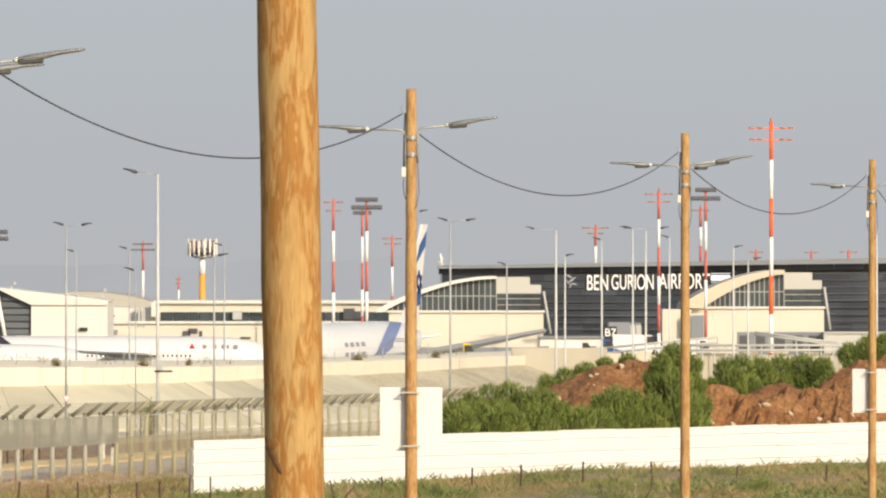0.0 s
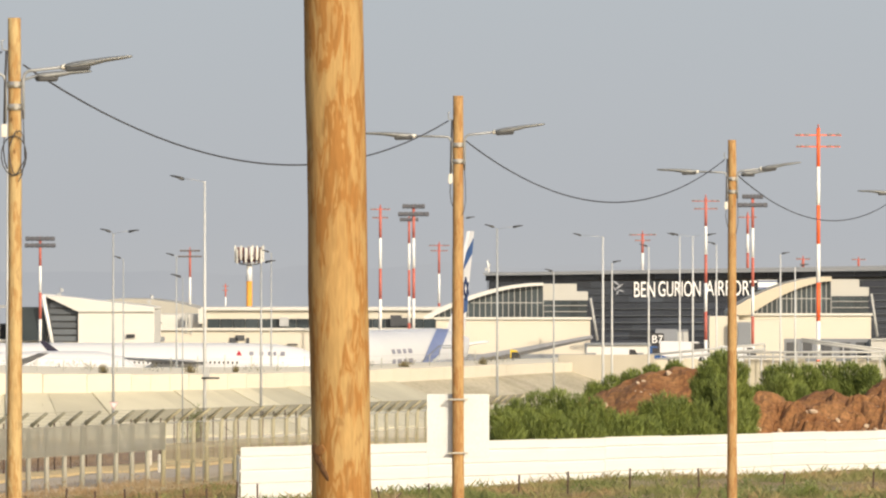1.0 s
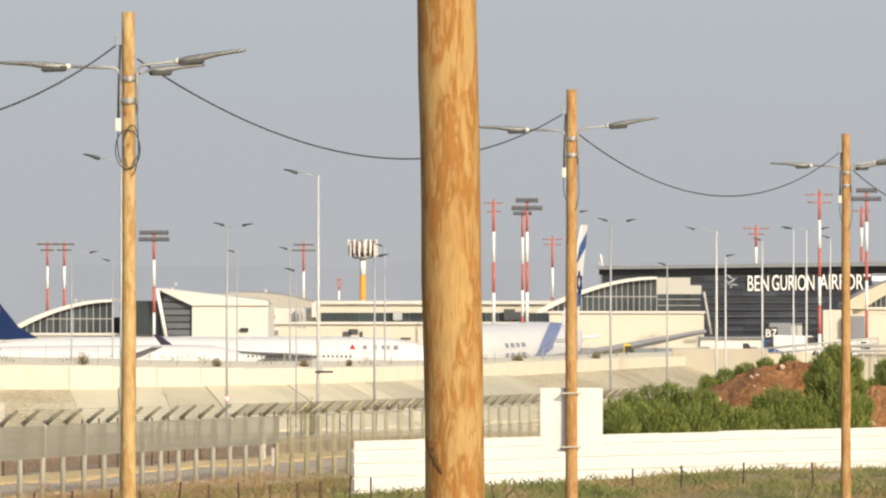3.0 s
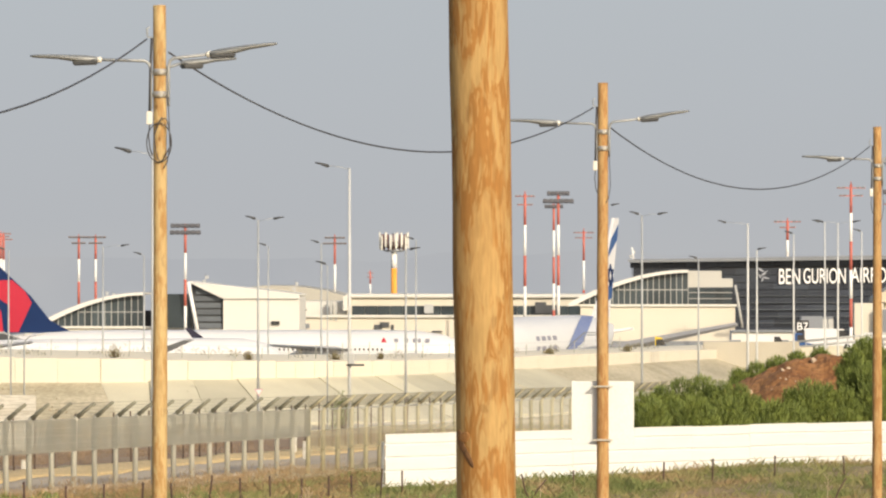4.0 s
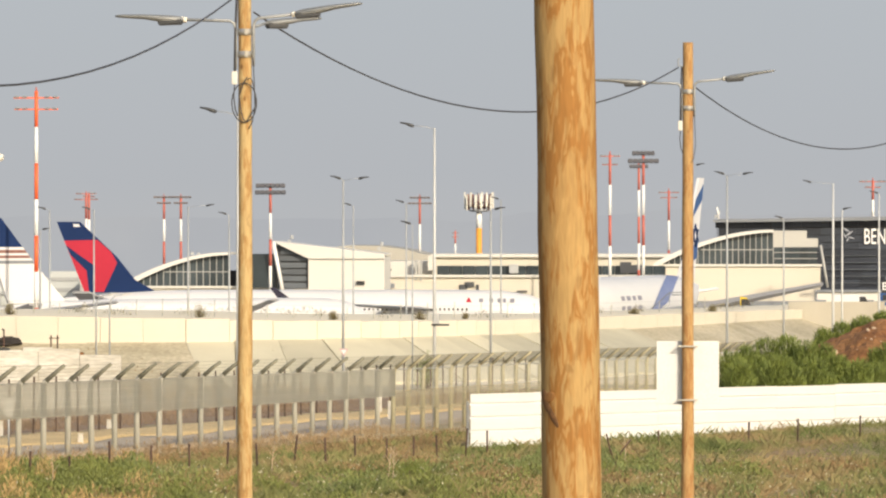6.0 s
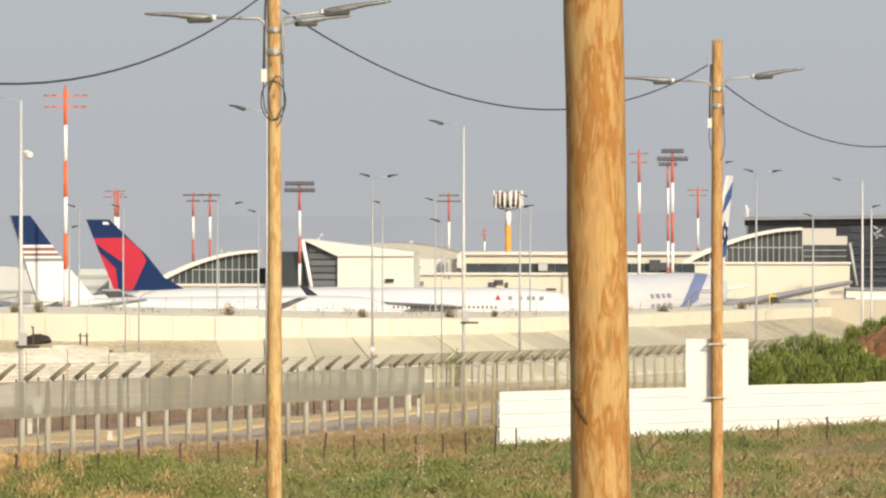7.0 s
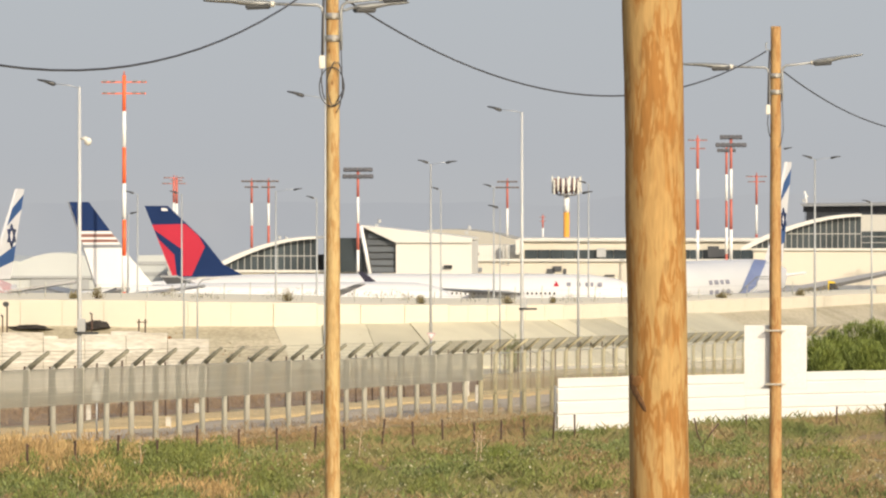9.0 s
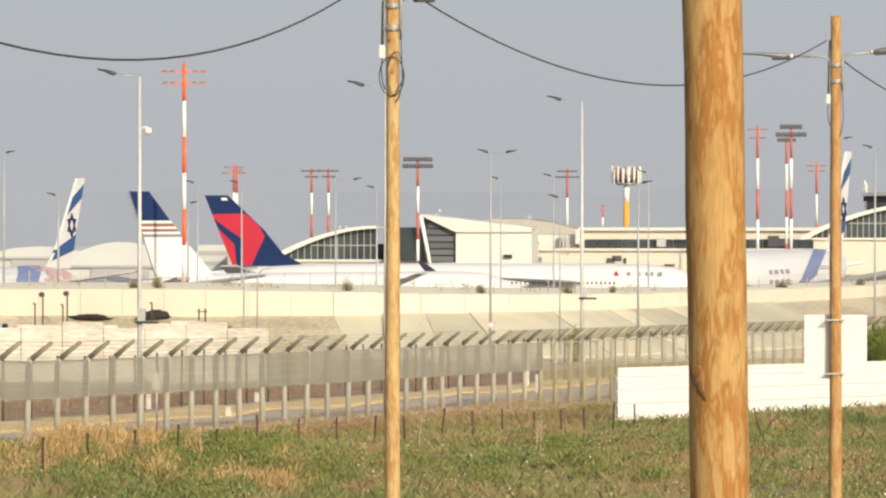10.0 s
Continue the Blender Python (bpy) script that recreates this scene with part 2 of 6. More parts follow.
def ground_height(x, y):
    w = lerp_table(WALL_LINE, x)
    if y < w - 8:
        z = lerp_table(FENCE_SLOPE, min(y, 378))
        k = min(1.0, max(0.0, (x - fence_x(y) - 4) / 13))
        z += (lerp_table(FIELD_SLOPE, min(y, 378)) - z) * k * k * (3 - 2 * k)
        z += .42 * min(1, max(0, (x + 9) / 15)) * min(1, max(0, (y - 182) / 20)) * min(1, max(0, (290 - y) / 40))
    elif y < w:
        z = -4.75 + 2.95 * (y - w + 8) / 8
    elif y < w + 1.5:
        z = -1.3
    else:
        top = lerp_table(WALL_TOP, x) - 0.12
        z = lerp_table([(1.5, -1.3), (6, top), (36, top + 0.1), (62, -8.8)], y - w)
    if 125 < y < w - 10:
        z += 0.16 * noise.noise((x * 0.12, y * 0.12, 3)) + 0.06 * noise.noise((x * 0.6, y * 0.6, 8))
    return z


def build_ground():
    ys = list(range(-60, 120, 15)) + [120 + 1.5 * k for k in range(80)] + [240 + 4 * k for k in range(110)] + [690, 760, 900, 1200, 1800, 2600, 3600, 4800]
    xs = [-1400, -700, -350, -180, -110, -75] + [-60 + 1.5 * k for k in range(80)] + [62, 75, 110, 180, 350, 700, 1400]
    bm = bmesh.new()
    rows = [[bm.verts.new((x, y, ground_height(x, y))) for x in xs] for y in ys]
    for r, s in zip(rows, rows[1:]):
        for i in range(len(xs) - 1):
            bm.faces.new((r[i], r[i + 1], s[i + 1], s[i])).smooth = True
    m = material("dry_ground", (0.30, 0.25, 0.13), 0.95, scale=0.22, second=(0.27, 0.15, 0.075), amount=0.9, bump=0.4, bump_scale=2, fine=0.25, fine_scale=2.5)
    n, l = m.node_tree.nodes, m.node_tree.links
    p = n["Principled BSDF"]
    src = p.inputs["Base Color"].links[0].from_socket
    geo, sep = n.new("ShaderNodeNewGeometry"), n.new("ShaderNodeSeparateXYZ")
    l.new(geo.outputs["Position"], sep.inputs[0])
    for start, end, colour in ((225, 255, (0.50, 0.40, 0.22)), (296, 330, (0.47, 0.42, 0.31)), (398, 401, (0.86, 0.78, 0.60))):
        mr, mx = n.new("ShaderNodeMapRange"), n.new("ShaderNodeMixRGB")
        mr.inputs[1].default_value, mr.inputs[2].default_value, mr.inputs[4].default_value = start, end, 0.85
        mx.inputs[2].default_value = (*colour, 1)
        l.new(sep.outputs["Y"], mr.inputs[0])
        l.new(mr.outputs[0], mx.inputs[0])
        l.new(src, mx.inputs[1])
        src = mx.outputs[0]
    l.new(src, p.inputs["Base Color"])
    return tagged(part("ground", bm, m), "dry sandy ground falling gently towards the airfield", "ground", kind="structure")


ground = build_ground()

# hazy sky low over the horizon, with faint hills
bm = bmesh.new()
ring = []
for k in range(49):
    a = radians(-40 + 80 * k / 48)
    ring.append((bm.verts.new((4700 * math.sin(a), 4700 * math.cos(a), -60)), bm.verts.new((4700 * math.sin(a), 4700 * math.cos(a), 900))))
for p, q in zip(ring, ring[1:]):
    bm.faces.new((p[0], q[0], q[1], p[1]))
HAZE = bpy.data.materials.new("hazy_sky")
HAZE.use_nodes = True
hn, hl = HAZE.node_tree.nodes, HAZE.node_tree.links
hn.remove(hn["Principled BSDF"])
glow = hn.new("ShaderNodeEmission")
geo, sep, climb, tint = hn.new("ShaderNodeNewGeometry"), hn.new("ShaderNodeSeparateXYZ"), hn.new("ShaderNodeMapRange"), hn.new("ShaderNodeValToRGB")
wave, bend = hn.new("ShaderNodeTexNoise"), hn.new("ShaderNodeMath")
flat = hn.new("ShaderNodeMapping")
flat.inputs["Scale"].default_value = (0.004, 0.004, 0.012)
wave.inputs["Scale"].default_value, wave.inputs["Detail"].default_value = 1.0, 6.0
bend.operation = "MULTIPLY_ADD"
bend.inputs[1].default_value = 28.0
climb.inputs[1].default_value, climb.inputs[2].default_value = -30, 260
for a, b in ((geo.outputs["Position"], sep.inputs[0]), (geo.outputs["Position"], flat.inputs["Vector"]), (flat.outputs[0], wave.inputs["Vector"]),
             (wave.outputs["Fac"], bend.inputs[0]), (sep.outputs["Z"], bend.inputs[2]), (bend.outputs[0], climb.inputs[0]),
             (climb.outputs[0], tint.inputs[0]), (tint.outputs[0], glow.inputs[0]), (glow.outputs[0], hn["Material Output"].inputs[0])):
    hl.new(a, b)
tint.color_ramp.elements[0].position, tint.color_ramp.elements[0].color = 0.10, (0.475, 0.482, 0.494, 1)
tint.color_ramp.elements[1].position, tint.color_ramp.elements[1].color = 1.0, (0.475, 0.51, 0.541, 1)
mid = tint.color_ramp.elements.new(0.32)
mid.color = (0.46, 0.477, 0.502, 1)
tagged(part("backdrop", bm, HAZE), "pale grey hazy sky with faint far hills", "sky", kind="structure")


# added low ridge that glows in the haze colour and hides bare far ground
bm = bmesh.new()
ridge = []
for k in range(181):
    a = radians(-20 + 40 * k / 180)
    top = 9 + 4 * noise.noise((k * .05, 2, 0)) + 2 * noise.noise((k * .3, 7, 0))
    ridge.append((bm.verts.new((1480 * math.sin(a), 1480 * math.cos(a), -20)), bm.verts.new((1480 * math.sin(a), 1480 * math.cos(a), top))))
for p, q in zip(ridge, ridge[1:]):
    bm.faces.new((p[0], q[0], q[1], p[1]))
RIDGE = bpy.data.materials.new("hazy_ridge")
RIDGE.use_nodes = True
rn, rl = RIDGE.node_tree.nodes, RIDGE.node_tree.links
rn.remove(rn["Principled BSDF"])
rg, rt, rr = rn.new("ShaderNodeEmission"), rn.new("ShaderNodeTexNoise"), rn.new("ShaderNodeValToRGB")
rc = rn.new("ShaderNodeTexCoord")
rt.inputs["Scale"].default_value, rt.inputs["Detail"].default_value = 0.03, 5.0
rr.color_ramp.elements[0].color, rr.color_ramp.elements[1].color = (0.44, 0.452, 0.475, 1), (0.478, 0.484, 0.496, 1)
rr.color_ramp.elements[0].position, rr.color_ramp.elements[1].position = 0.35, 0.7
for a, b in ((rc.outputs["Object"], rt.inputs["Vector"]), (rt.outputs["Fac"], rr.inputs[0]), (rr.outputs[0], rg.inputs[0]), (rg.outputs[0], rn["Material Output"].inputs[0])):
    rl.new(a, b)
tagged(part("backdrop_ridge", bm, RIDGE), "low grey ridge on the horizon, a glowing strip with haze in its colour", "hills", kind="structure")


# ---- wooden lamp poles and their cable ----
def trunk(height, low, top, seed, lean=0.0):
    rings, pts, rad = 40, [], []
    for k in range(rings + 1):
        s = k / rings
        pts.append((0.012 * noise.noise((seed, s * 4, 0)) + lean * s * height, 0.012 * noise.noise((seed, 5, s * 4)), height * s))
        rad.append(low + (top - low) * s + 0.004 * noise.noise((seed, s * 9, 2)))
    bm = tube(pts, rad, 20)
    for v in bm.verts:
        v.co += 0.006 * Vector((noise.noise(v.co * 2.2 + Vector((seed, 0, 0))), noise.noise(v.co * 2.2 + Vector((0, seed, 9))), 0))
    return bm


def lamp_head(length):
    """A long flat lantern that swells from the arm and thins to its tip."""
    bm = bmesh.new()
    rings = []
    for s, w, up, dn in ((0, .045, .03, -.03), (.06, .06, .045, -.05), (.15, .11, .055, -.06), (.32, .13, .06, -.045), (.6, .13, .062, -.005), (.88, .12, .055, .005), (.97, .10, .048, .012), (1, .06, .04, .02)):
        z = 0.06 * s
        rings.append([bm.verts.new((s * length, y * w, z + h)) for y, h in ((-1, (up + dn) / 2), (-.6, up), (.6, up), (1, (up + dn) / 2), (.6, dn), (-.6, dn))])
    for r, s in zip(rings, rings[1:]):
        for k in range(6):
            bm.faces.new((r[k], r[(k + 1) % 6], s[(k + 1) % 6], s[k])).smooth = True
    bm.faces.new(rings[0])
    bm.faces.new(rings[-1][::-1])
    bmesh.ops.recalc_face_normals(bm, faces=bm.faces)
    return bm


def gear_box(length):
    """The dark housing under the root of a lantern."""
    return box((length * .36, .2, .085), (length * .2, 0, -.035), .02)


def wooden_pole(x, y, top, seed, arms=True, board=None, low=0.135, tip=0.105, lean=0.0, wood=None, loop=False, third=True):
    base = ground_height(x, y) - 0.1
    h = top - base
    label = "tall debarked wooden pole with two lamp arms, standing in grass" if arms else "thick debarked wooden pole with orange flame grain and knots"
    if board:
        label = "wooden lamp pole with a white square board clamped to it"
    p = thing("wooden_lamp_pole" if arms else "wooden_pole", pose(x, y, base), label, "lamp pole" if arms else "pole", "poles along the road")
    part("trunk", trunk(h, low, tip, seed, lean), wood or WOOD_FAR, p)
    if not arms:
        return p
    for side, drop, reach, name in ((-1, 0.86, 0.78, "lamp_arm"), (1, 0.82, 0.62, "lamp_arm")):
        z = h - drop
        rise = 0.03 if side < 0 else 0.07
        arm = part(name, tube([(side * .135, -.04, z - .72), (side * .135, -.04, z - .12), (side * .16, -.05, z - .03), (side * .22, -.07, z + .01), (side * (.16 + reach), -.1, z + rise)], [.024] * 5, 8), STEEL, p, "thin grey steel arm")
        hd = part("lamp_head", lamp_head(1.05), LAMP_GREY, arm, "grey flat lantern head")
        hd.matrix_basis = pose(side * (.14 + reach), -.1, z + rise, 0, -4 if side > 0 else 2, 0 if side > 0 else 180)
        part("gear_box", gear_box(1.05), LAMP_DARK, arm, "dark housing under the lantern").matrix_basis = hd.matrix_basis
        part("collar", tube([(side * (.10 + reach), -.1, z + rise - .01), (side * (.18 + reach), -.1, z + rise + .005)], .045, 8), WHITE_BOX, arm)
    if third:
        a3 = part("lamp_arm", tube([(.1, .1, h - .95), (.3, .5, h - .86)], .022, 8), STEEL, p, "thin grey steel arm")
        hd = part("lamp_head", lamp_head(0.9), LAMP_GREY, a3, "grey flat lantern head")
        hd.matrix_basis = pose(.28, .5, h - .87, 0, 0, 25)
        part("gear_box", gear_box(.9), LAMP_DARK, a3, "dark housing under the lantern").matrix_basis = hd.matrix_basis
    for z in (h - 1.02, h - 1.36):
        part("clamp", tube([(0, 0, z - .05), (0, 0, z + .05)], tip + .016, 20), CLAMP, p, "bright steel clamp band")
        part("clamp_bolt", box((.05, .05, .09), (.03, -tip - .02, z), .008), CLAMP, p)
    part("junction_box", box((.085, .07, .2), (-.155, -.05, h - 1.72), .01), WHITE_BOX, p, "small white junction box")
    part("hook", tube([(-tip - .01, -.03, h - .5), (-tip - .09, -.03, h - .48), (-tip - .1, -.03, h - .36), (-tip - .06, -.03, h - .33)], .012, 6), STEEL, p)
    part("cable_down", tube([(-.12, -.03, h - .5), (-.14, -.05, h - 1.0), (-.15, -.05, h - 1.62)], .022, 6), CABLE, p, "black cable stapled to the pole")
    part("cable_tail", tube([(-.15, -.06, h - 1.8), (-.165, -.07, h - 2.0), (-.14, -.08, h - 2.2), (-.10, -.1, h - 2.3)], .010, 5), CABLE, p, "short black cable end")
    part("cable_tail", tube([(.13, -.06, h - 1.4), (.15, -.07, h - 1.8), (.16, -.07, h - 2.15), (.12, -.09, h - 2.4), (.06, -.1, h - 2.5)], .008, 5), CABLE, p)
    n = 22
    r = 0.20
    if not loop:
        return add_board(p, board, base, tip)
    pts = [(r * 0.62 * math.sin(k * math.tau / n) + .05, -tip - .05, h - 2.05 + r * 1.5 * math.cos(k * math.tau / n) + .05 * math.sin(k * .9)) for k in range(n + 1)]
    part("cable_loop", tube(pts, .009, 5), CABLE, p, "loop of spare black cable")
    pts = [(r * .95 * math.sin(k * math.tau / n) + .0, -tip - .03, h - 2.1 + r * 1.5 * math.cos(k * math.tau / n)) for k in range(n + 1)]
    part("cable_loop", tube(pts, .009, 5), CABLE, p, "loop of spare black cable")
    return add_board(p, board, base, tip)


def add_board(p, board, base, tip):
    if board:
        w, hh, zc, mat = board
        s = part("board", box((w, .03, hh), (0.0, tip + .05, zc - base), .004), mat, p, "blank white metal board")
        for dz in (hh * .42, -hh * .42):
            part("bracket", box((.42, .035, .035), (0, -tip - .03, zc - base + dz), .006), CLAMP, p)
            part("bracket_rod", box((.03, .3, .03), (-.17, 0, zc - base + dz)), CLAMP, p)
            part("bracket_rod", box((.03, .3, .03), (.17, 0, zc - base + dz)), CLAMP, p)
    return p


POLES = [(-12.06, 48, 11.92), (-7.24, 86, 10.96), (-0.66, 117, 10.77), (6.34, 148, 10.61), (13.6, 179, 10.53), (28.6, 247, 10.4)]
for k, (x, y, top) in enumerate(POLES):
    board = (1.29, 1.32, 3.93, SIGN) if k == 2 else (1.24, 1.40, 3.2, SIGN_BACK) if k == 4 else None
    wooden_pole(x, y, top, 3.7 * k + 1, board=board, loop=k == 1, third=k in (1, 3), wood=WOOD_BROWN if k > 1 else WOOD_FAR, low=.124 if k == 1 else .135, tip=.097 if k == 1 else .105)
near_pole = wooden_pole(-0.509, 23, 11.2, 21.5, arms=False, low=0.131, tip=0.114, lean=-0.0155, wood=WOOD)

KNOT_PALE = material("brown_knot", (0.26, 0.12, 0.035), 0.95, scale=30, second=(0.32, 0.16, 0.05), amount=0.8)
KNOT = material("dark_knot", (0.10, 0.05, 0.02), 0.95, scale=30, second=(0.20, 0.10, 0.04), amount=0.8)
for x, y, z, a, b, side, turn in ((-.170, -.093, 6.33, .014, .062, -38, -32), (-.196, -.071, 6.385, .020, .050, -50, -22), (-.182, -.088, 6.40, .032, .022, -45, -22), (-.03, -.116, 8.4, .006, .016, 12, 5)):
    bm = bmesh.new()
    bmesh.ops.create_uvsphere(bm, u_segments=14, v_segments=10, radius=1, matrix=pose(x, y, z, 0, 0, side) @ pose(0, 0, 0, 0, turn, 0) @ Matrix.Diagonal((a, .007, b, 1)))
    part("knot", bm, KNOT if b > .03 else KNOT_PALE, near_pole, "dark knot scar in the wood" if b > .03 else "")

for k, ((x0, y0, t0), (x1, y1, t1)) in enumerate(zip(POLES, POLES[1:])):
    a, b = Vector((x0 + .14, y0 - .05, t0 - (0.72 if k == 1 else 0.92))), Vector((x1 - .2, y1 - .03, t1 - .52))
    pts = [a.lerp(b, s / 28) - Vector((0, 0, (2.0 if k == 0 else 3.2 if k == 4 else 1.2) * 4 * s / 28 * (1 - s / 28))) for s in range(29)]
    tagged(part("overhead_cable", tube(pts, .0145, 6), CABLE), "black overhead cable sagging between two wooden poles", "cable", "cables between the poles")


# ---- the field: white hoarding, fences, road, walls ----
def hoarding():
    a, b = Vector((-8.86, 201, 0)), Vector((33.0, 240.5, 0))
    run = (b - a).length
    n = 19
    wide = run / n
    turn = math.atan2(b.y - a.y, b.x - a.x)
    h = thing("hoarding", pose(a.x, a.y, 0, 0, 0, math.degrees(turn)), "long low white fence of ribbed metal sheets behind tall grass", "fence")
    prof = []
    z = -1.75
    while z < 0.9:
        prof += [(0, z), (0, z + .38), (.06, z + .41), (.06, z + .45)]
        z += .48
    prof = [(p, q) for p, q in prof if q < 0.93] + [(0, 0.97)]
    bm = bmesh.new()
    w = wide - 0.004
    rows = [(bm.verts.new((0, p, q)), bm.verts.new((w, p, q)), bm.verts.new((0, p + .02, q)), bm.verts.new((w, p + .02, q))) for p, q in prof]
    for r, t in zip(rows, rows[1:]):
        bm.faces.new((r[0], r[1], t[1], t[0]))
        bm.faces.new((r[3], r[2], t[2], t[3]))
        bm.faces.new((r[2], r[0], t[0], t[2]))
        bm.faces.new((r[1], r[3], t[3], t[1]))
    bm.faces.new((rows[-1][0], rows[-1][1], rows[-1][3], rows[-1][2]))
    first = part("panel", bm, PANEL, h)
    first.matrix_basis = pose(0, 0, 0)
    for k in range(1, n):
        again(first, h, pose(k * wide, 0.002 * (k % 3), 0.015 * math.sin(k * 2.3)))
    for k in range(n + 1):
        part("post", box((.07, .07, 2.6), (k * wide, .16, -0.6)), GALV, h)


hoarding()

MESH = bpy.data.materials.new("wire_mesh")
MESH.use_nodes = True
mn, ml = MESH.node_tree.nodes, MESH.node_tree.links
clear, blend = mn.new("ShaderNodeBsdfTransparent"), mn.new("ShaderNodeMixShader")
mn["Principled BSDF"].inputs["Base Color"].default_value = (0.34, 0.32, 0.26, 1)
mn["Principled BSDF"].inputs["Roughness"].default_value = 0.7
blend.inputs[0].default_value = 0.06
ml.new(clear.outputs[0], blend.inputs[1])
ml.new(mn["Principled BSDF"].outputs[0], blend.inputs[2])
ml.new(blend.outputs[0], mn["Material Output"].inputs[0])


MESH_DENSE = MESH.copy()
MESH_DENSE.name = "fine_wire_mesh"
[x for x in MESH_DENSE.node_tree.nodes if x.bl_idname == "ShaderNodeMixShader"][0].inputs[0].default_value = 0.64
[x for x in MESH_DENSE.node_tree.nodes if x.bl_idname == "ShaderNodeBsdfPrincipled"][0].inputs["Base Color"].default_value = (0.25, 0.245, 0.20, 1)


MESH_MIDDLE = MESH_DENSE.copy()
MESH_MIDDLE.name = "middle_wire_mesh"
[x for x in MESH_MIDDLE.node_tree.nodes if x.bl_idname == "ShaderNodeMixShader"][0].inputs[0].default_value = 0.45
[x for x in MESH_MIDDLE.node_tree.nodes if x.bl_idname == "ShaderNodeBsdfPrincipled"][0].inputs["Base Color"].default_value = (0.42, 0.37, 0.23, 1)


MESH_TOP = MESH_DENSE.copy()
MESH_TOP.name = "dark_netting"
[x for x in MESH_TOP.node_tree.nodes if x.bl_idname == "ShaderNodeMixShader"][0].inputs[0].default_value = 0.42
[x for x in MESH_TOP.node_tree.nodes if x.bl_idname == "ShaderNodeBsdfPrincipled"][0].inputs["Base Color"].default_value = (0.15, 0.135, 0.08, 1)


def sheet(quads):
    bm = bmesh.new()
    for q in quads:
        bm.faces.new([bm.verts.new(p) for p in q])
    return bm


# Light put into colour: shade on the near arms, sun on the far posts.
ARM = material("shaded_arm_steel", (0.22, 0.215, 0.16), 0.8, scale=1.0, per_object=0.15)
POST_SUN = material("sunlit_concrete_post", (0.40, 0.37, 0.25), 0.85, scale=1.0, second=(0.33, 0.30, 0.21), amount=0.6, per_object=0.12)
STRAND = material("barbed_strand", (0.27, 0.25, 0.18), 0.8, scale=2.0)


def security_fence():
    f = thing("security_fence", pose(0, 0, 0), "tall wire security fence on concrete posts with outward leaning barbed tops", "fence")
    out = Vector((0.987, -0.158, 0))
    spots = []
    y = 170.0
    while y < 372:
        spots.append(Vector((fence_x(y), y, lerp_table(FENCE_SLOPE, y))))
        y += 3.27
    up, tip = 3.0, 0.62
    first, arms = {}, {}
    for k, p in enumerate(spots):
        # from here on posts and arms take the colour with sun painted in
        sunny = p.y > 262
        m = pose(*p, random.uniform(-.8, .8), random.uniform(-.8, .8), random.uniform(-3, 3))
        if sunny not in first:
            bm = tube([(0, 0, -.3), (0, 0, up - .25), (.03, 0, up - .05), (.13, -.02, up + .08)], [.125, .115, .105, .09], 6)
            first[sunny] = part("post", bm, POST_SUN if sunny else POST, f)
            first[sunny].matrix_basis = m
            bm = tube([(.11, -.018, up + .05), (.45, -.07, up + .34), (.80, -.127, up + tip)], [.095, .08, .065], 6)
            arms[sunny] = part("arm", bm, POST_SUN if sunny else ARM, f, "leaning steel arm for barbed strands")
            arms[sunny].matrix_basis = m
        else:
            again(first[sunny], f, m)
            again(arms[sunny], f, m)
    near = out * .13
    for p, q in zip(spots, spots[1:]):
        part("mesh_panel", sheet([[p + Vector((0, 0, .05)), q + Vector((0, 0, .05)), q + Vector((0, 0, up)), p + Vector((0, 0, up))]]), MESH, f)
        low, high = (.57, 1.0) if p.y < 262 else (.34, .66)
        part("dense_mesh", sheet([[p + near + Vector((0, 0, up * low)), q + near + Vector((0, 0, up * low)), q + near + Vector((0, 0, up * high)), p + near + Vector((0, 0, up * high))]]),
             MESH_DENSE if p.y < 262 else MESH_MIDDLE, f, "finer wire mesh")
        if p.y > 255:
            part("top_mesh", sheet([[p + out * .14 + Vector((0, 0, up + .08)), q + out * .14 + Vector((0, 0, up + .08)), q + out * .8 + Vector((0, 0, up + tip)), p + out * .8 + Vector((0, 0, up + tip))]]), MESH_TOP, f, "dark netting between the leaning arms")
    for j in range(5):
        s = j / 4
        off = out * (.14 + .66 * s) + Vector((0, 0, up + .08 + (tip - .08) * s))
        part("barbed_strand", tube([p + off for p in spots], .007, 4), STRAND, f)
    # woven wires of the upper half
    verts, faces = [], []

    def wire(p, q, w):
        k = len(verts)
        g = Vector((0, 0, w)) if abs(q.z - p.z) < abs(q.y - p.y) else Vector((w * .4, w, 0))
        n = out * w * .6
        verts.extend((p - g, p + n, p + g, q - g, q + n, q + g))
        faces.extend(((k, k + 1, k + 4, k + 3), (k + 1, k + 2, k + 5, k + 4), (k + 2, k, k + 3, k + 5)))
    for p, q in zip(spots, spots[1:]):
        for j in range(5):
            z = Vector((0, 0, 1.75 + .3 * j))
            wire(p + near + z, q + near + z, .002)
        for j in range(24):
            m = p.lerp(q, (j + .5) / 24) + near
            wire(m + Vector((0, 0, up * .55)), m + Vector((0, 0, up)), .004)
    me = bpy.data.meshes.new("woven_wire")
    me.from_pydata(verts, [], faces)
    me.materials.append(POST)
    o = new("woven_wire", me)
    o.parent = f
    tagged(o, "fine woven steel wires", kind="stuff")
    part("top_rail", tube([p + Vector((0, 0, up - .05)) for p in spots], .03, 5), GALV, f)


security_fence()


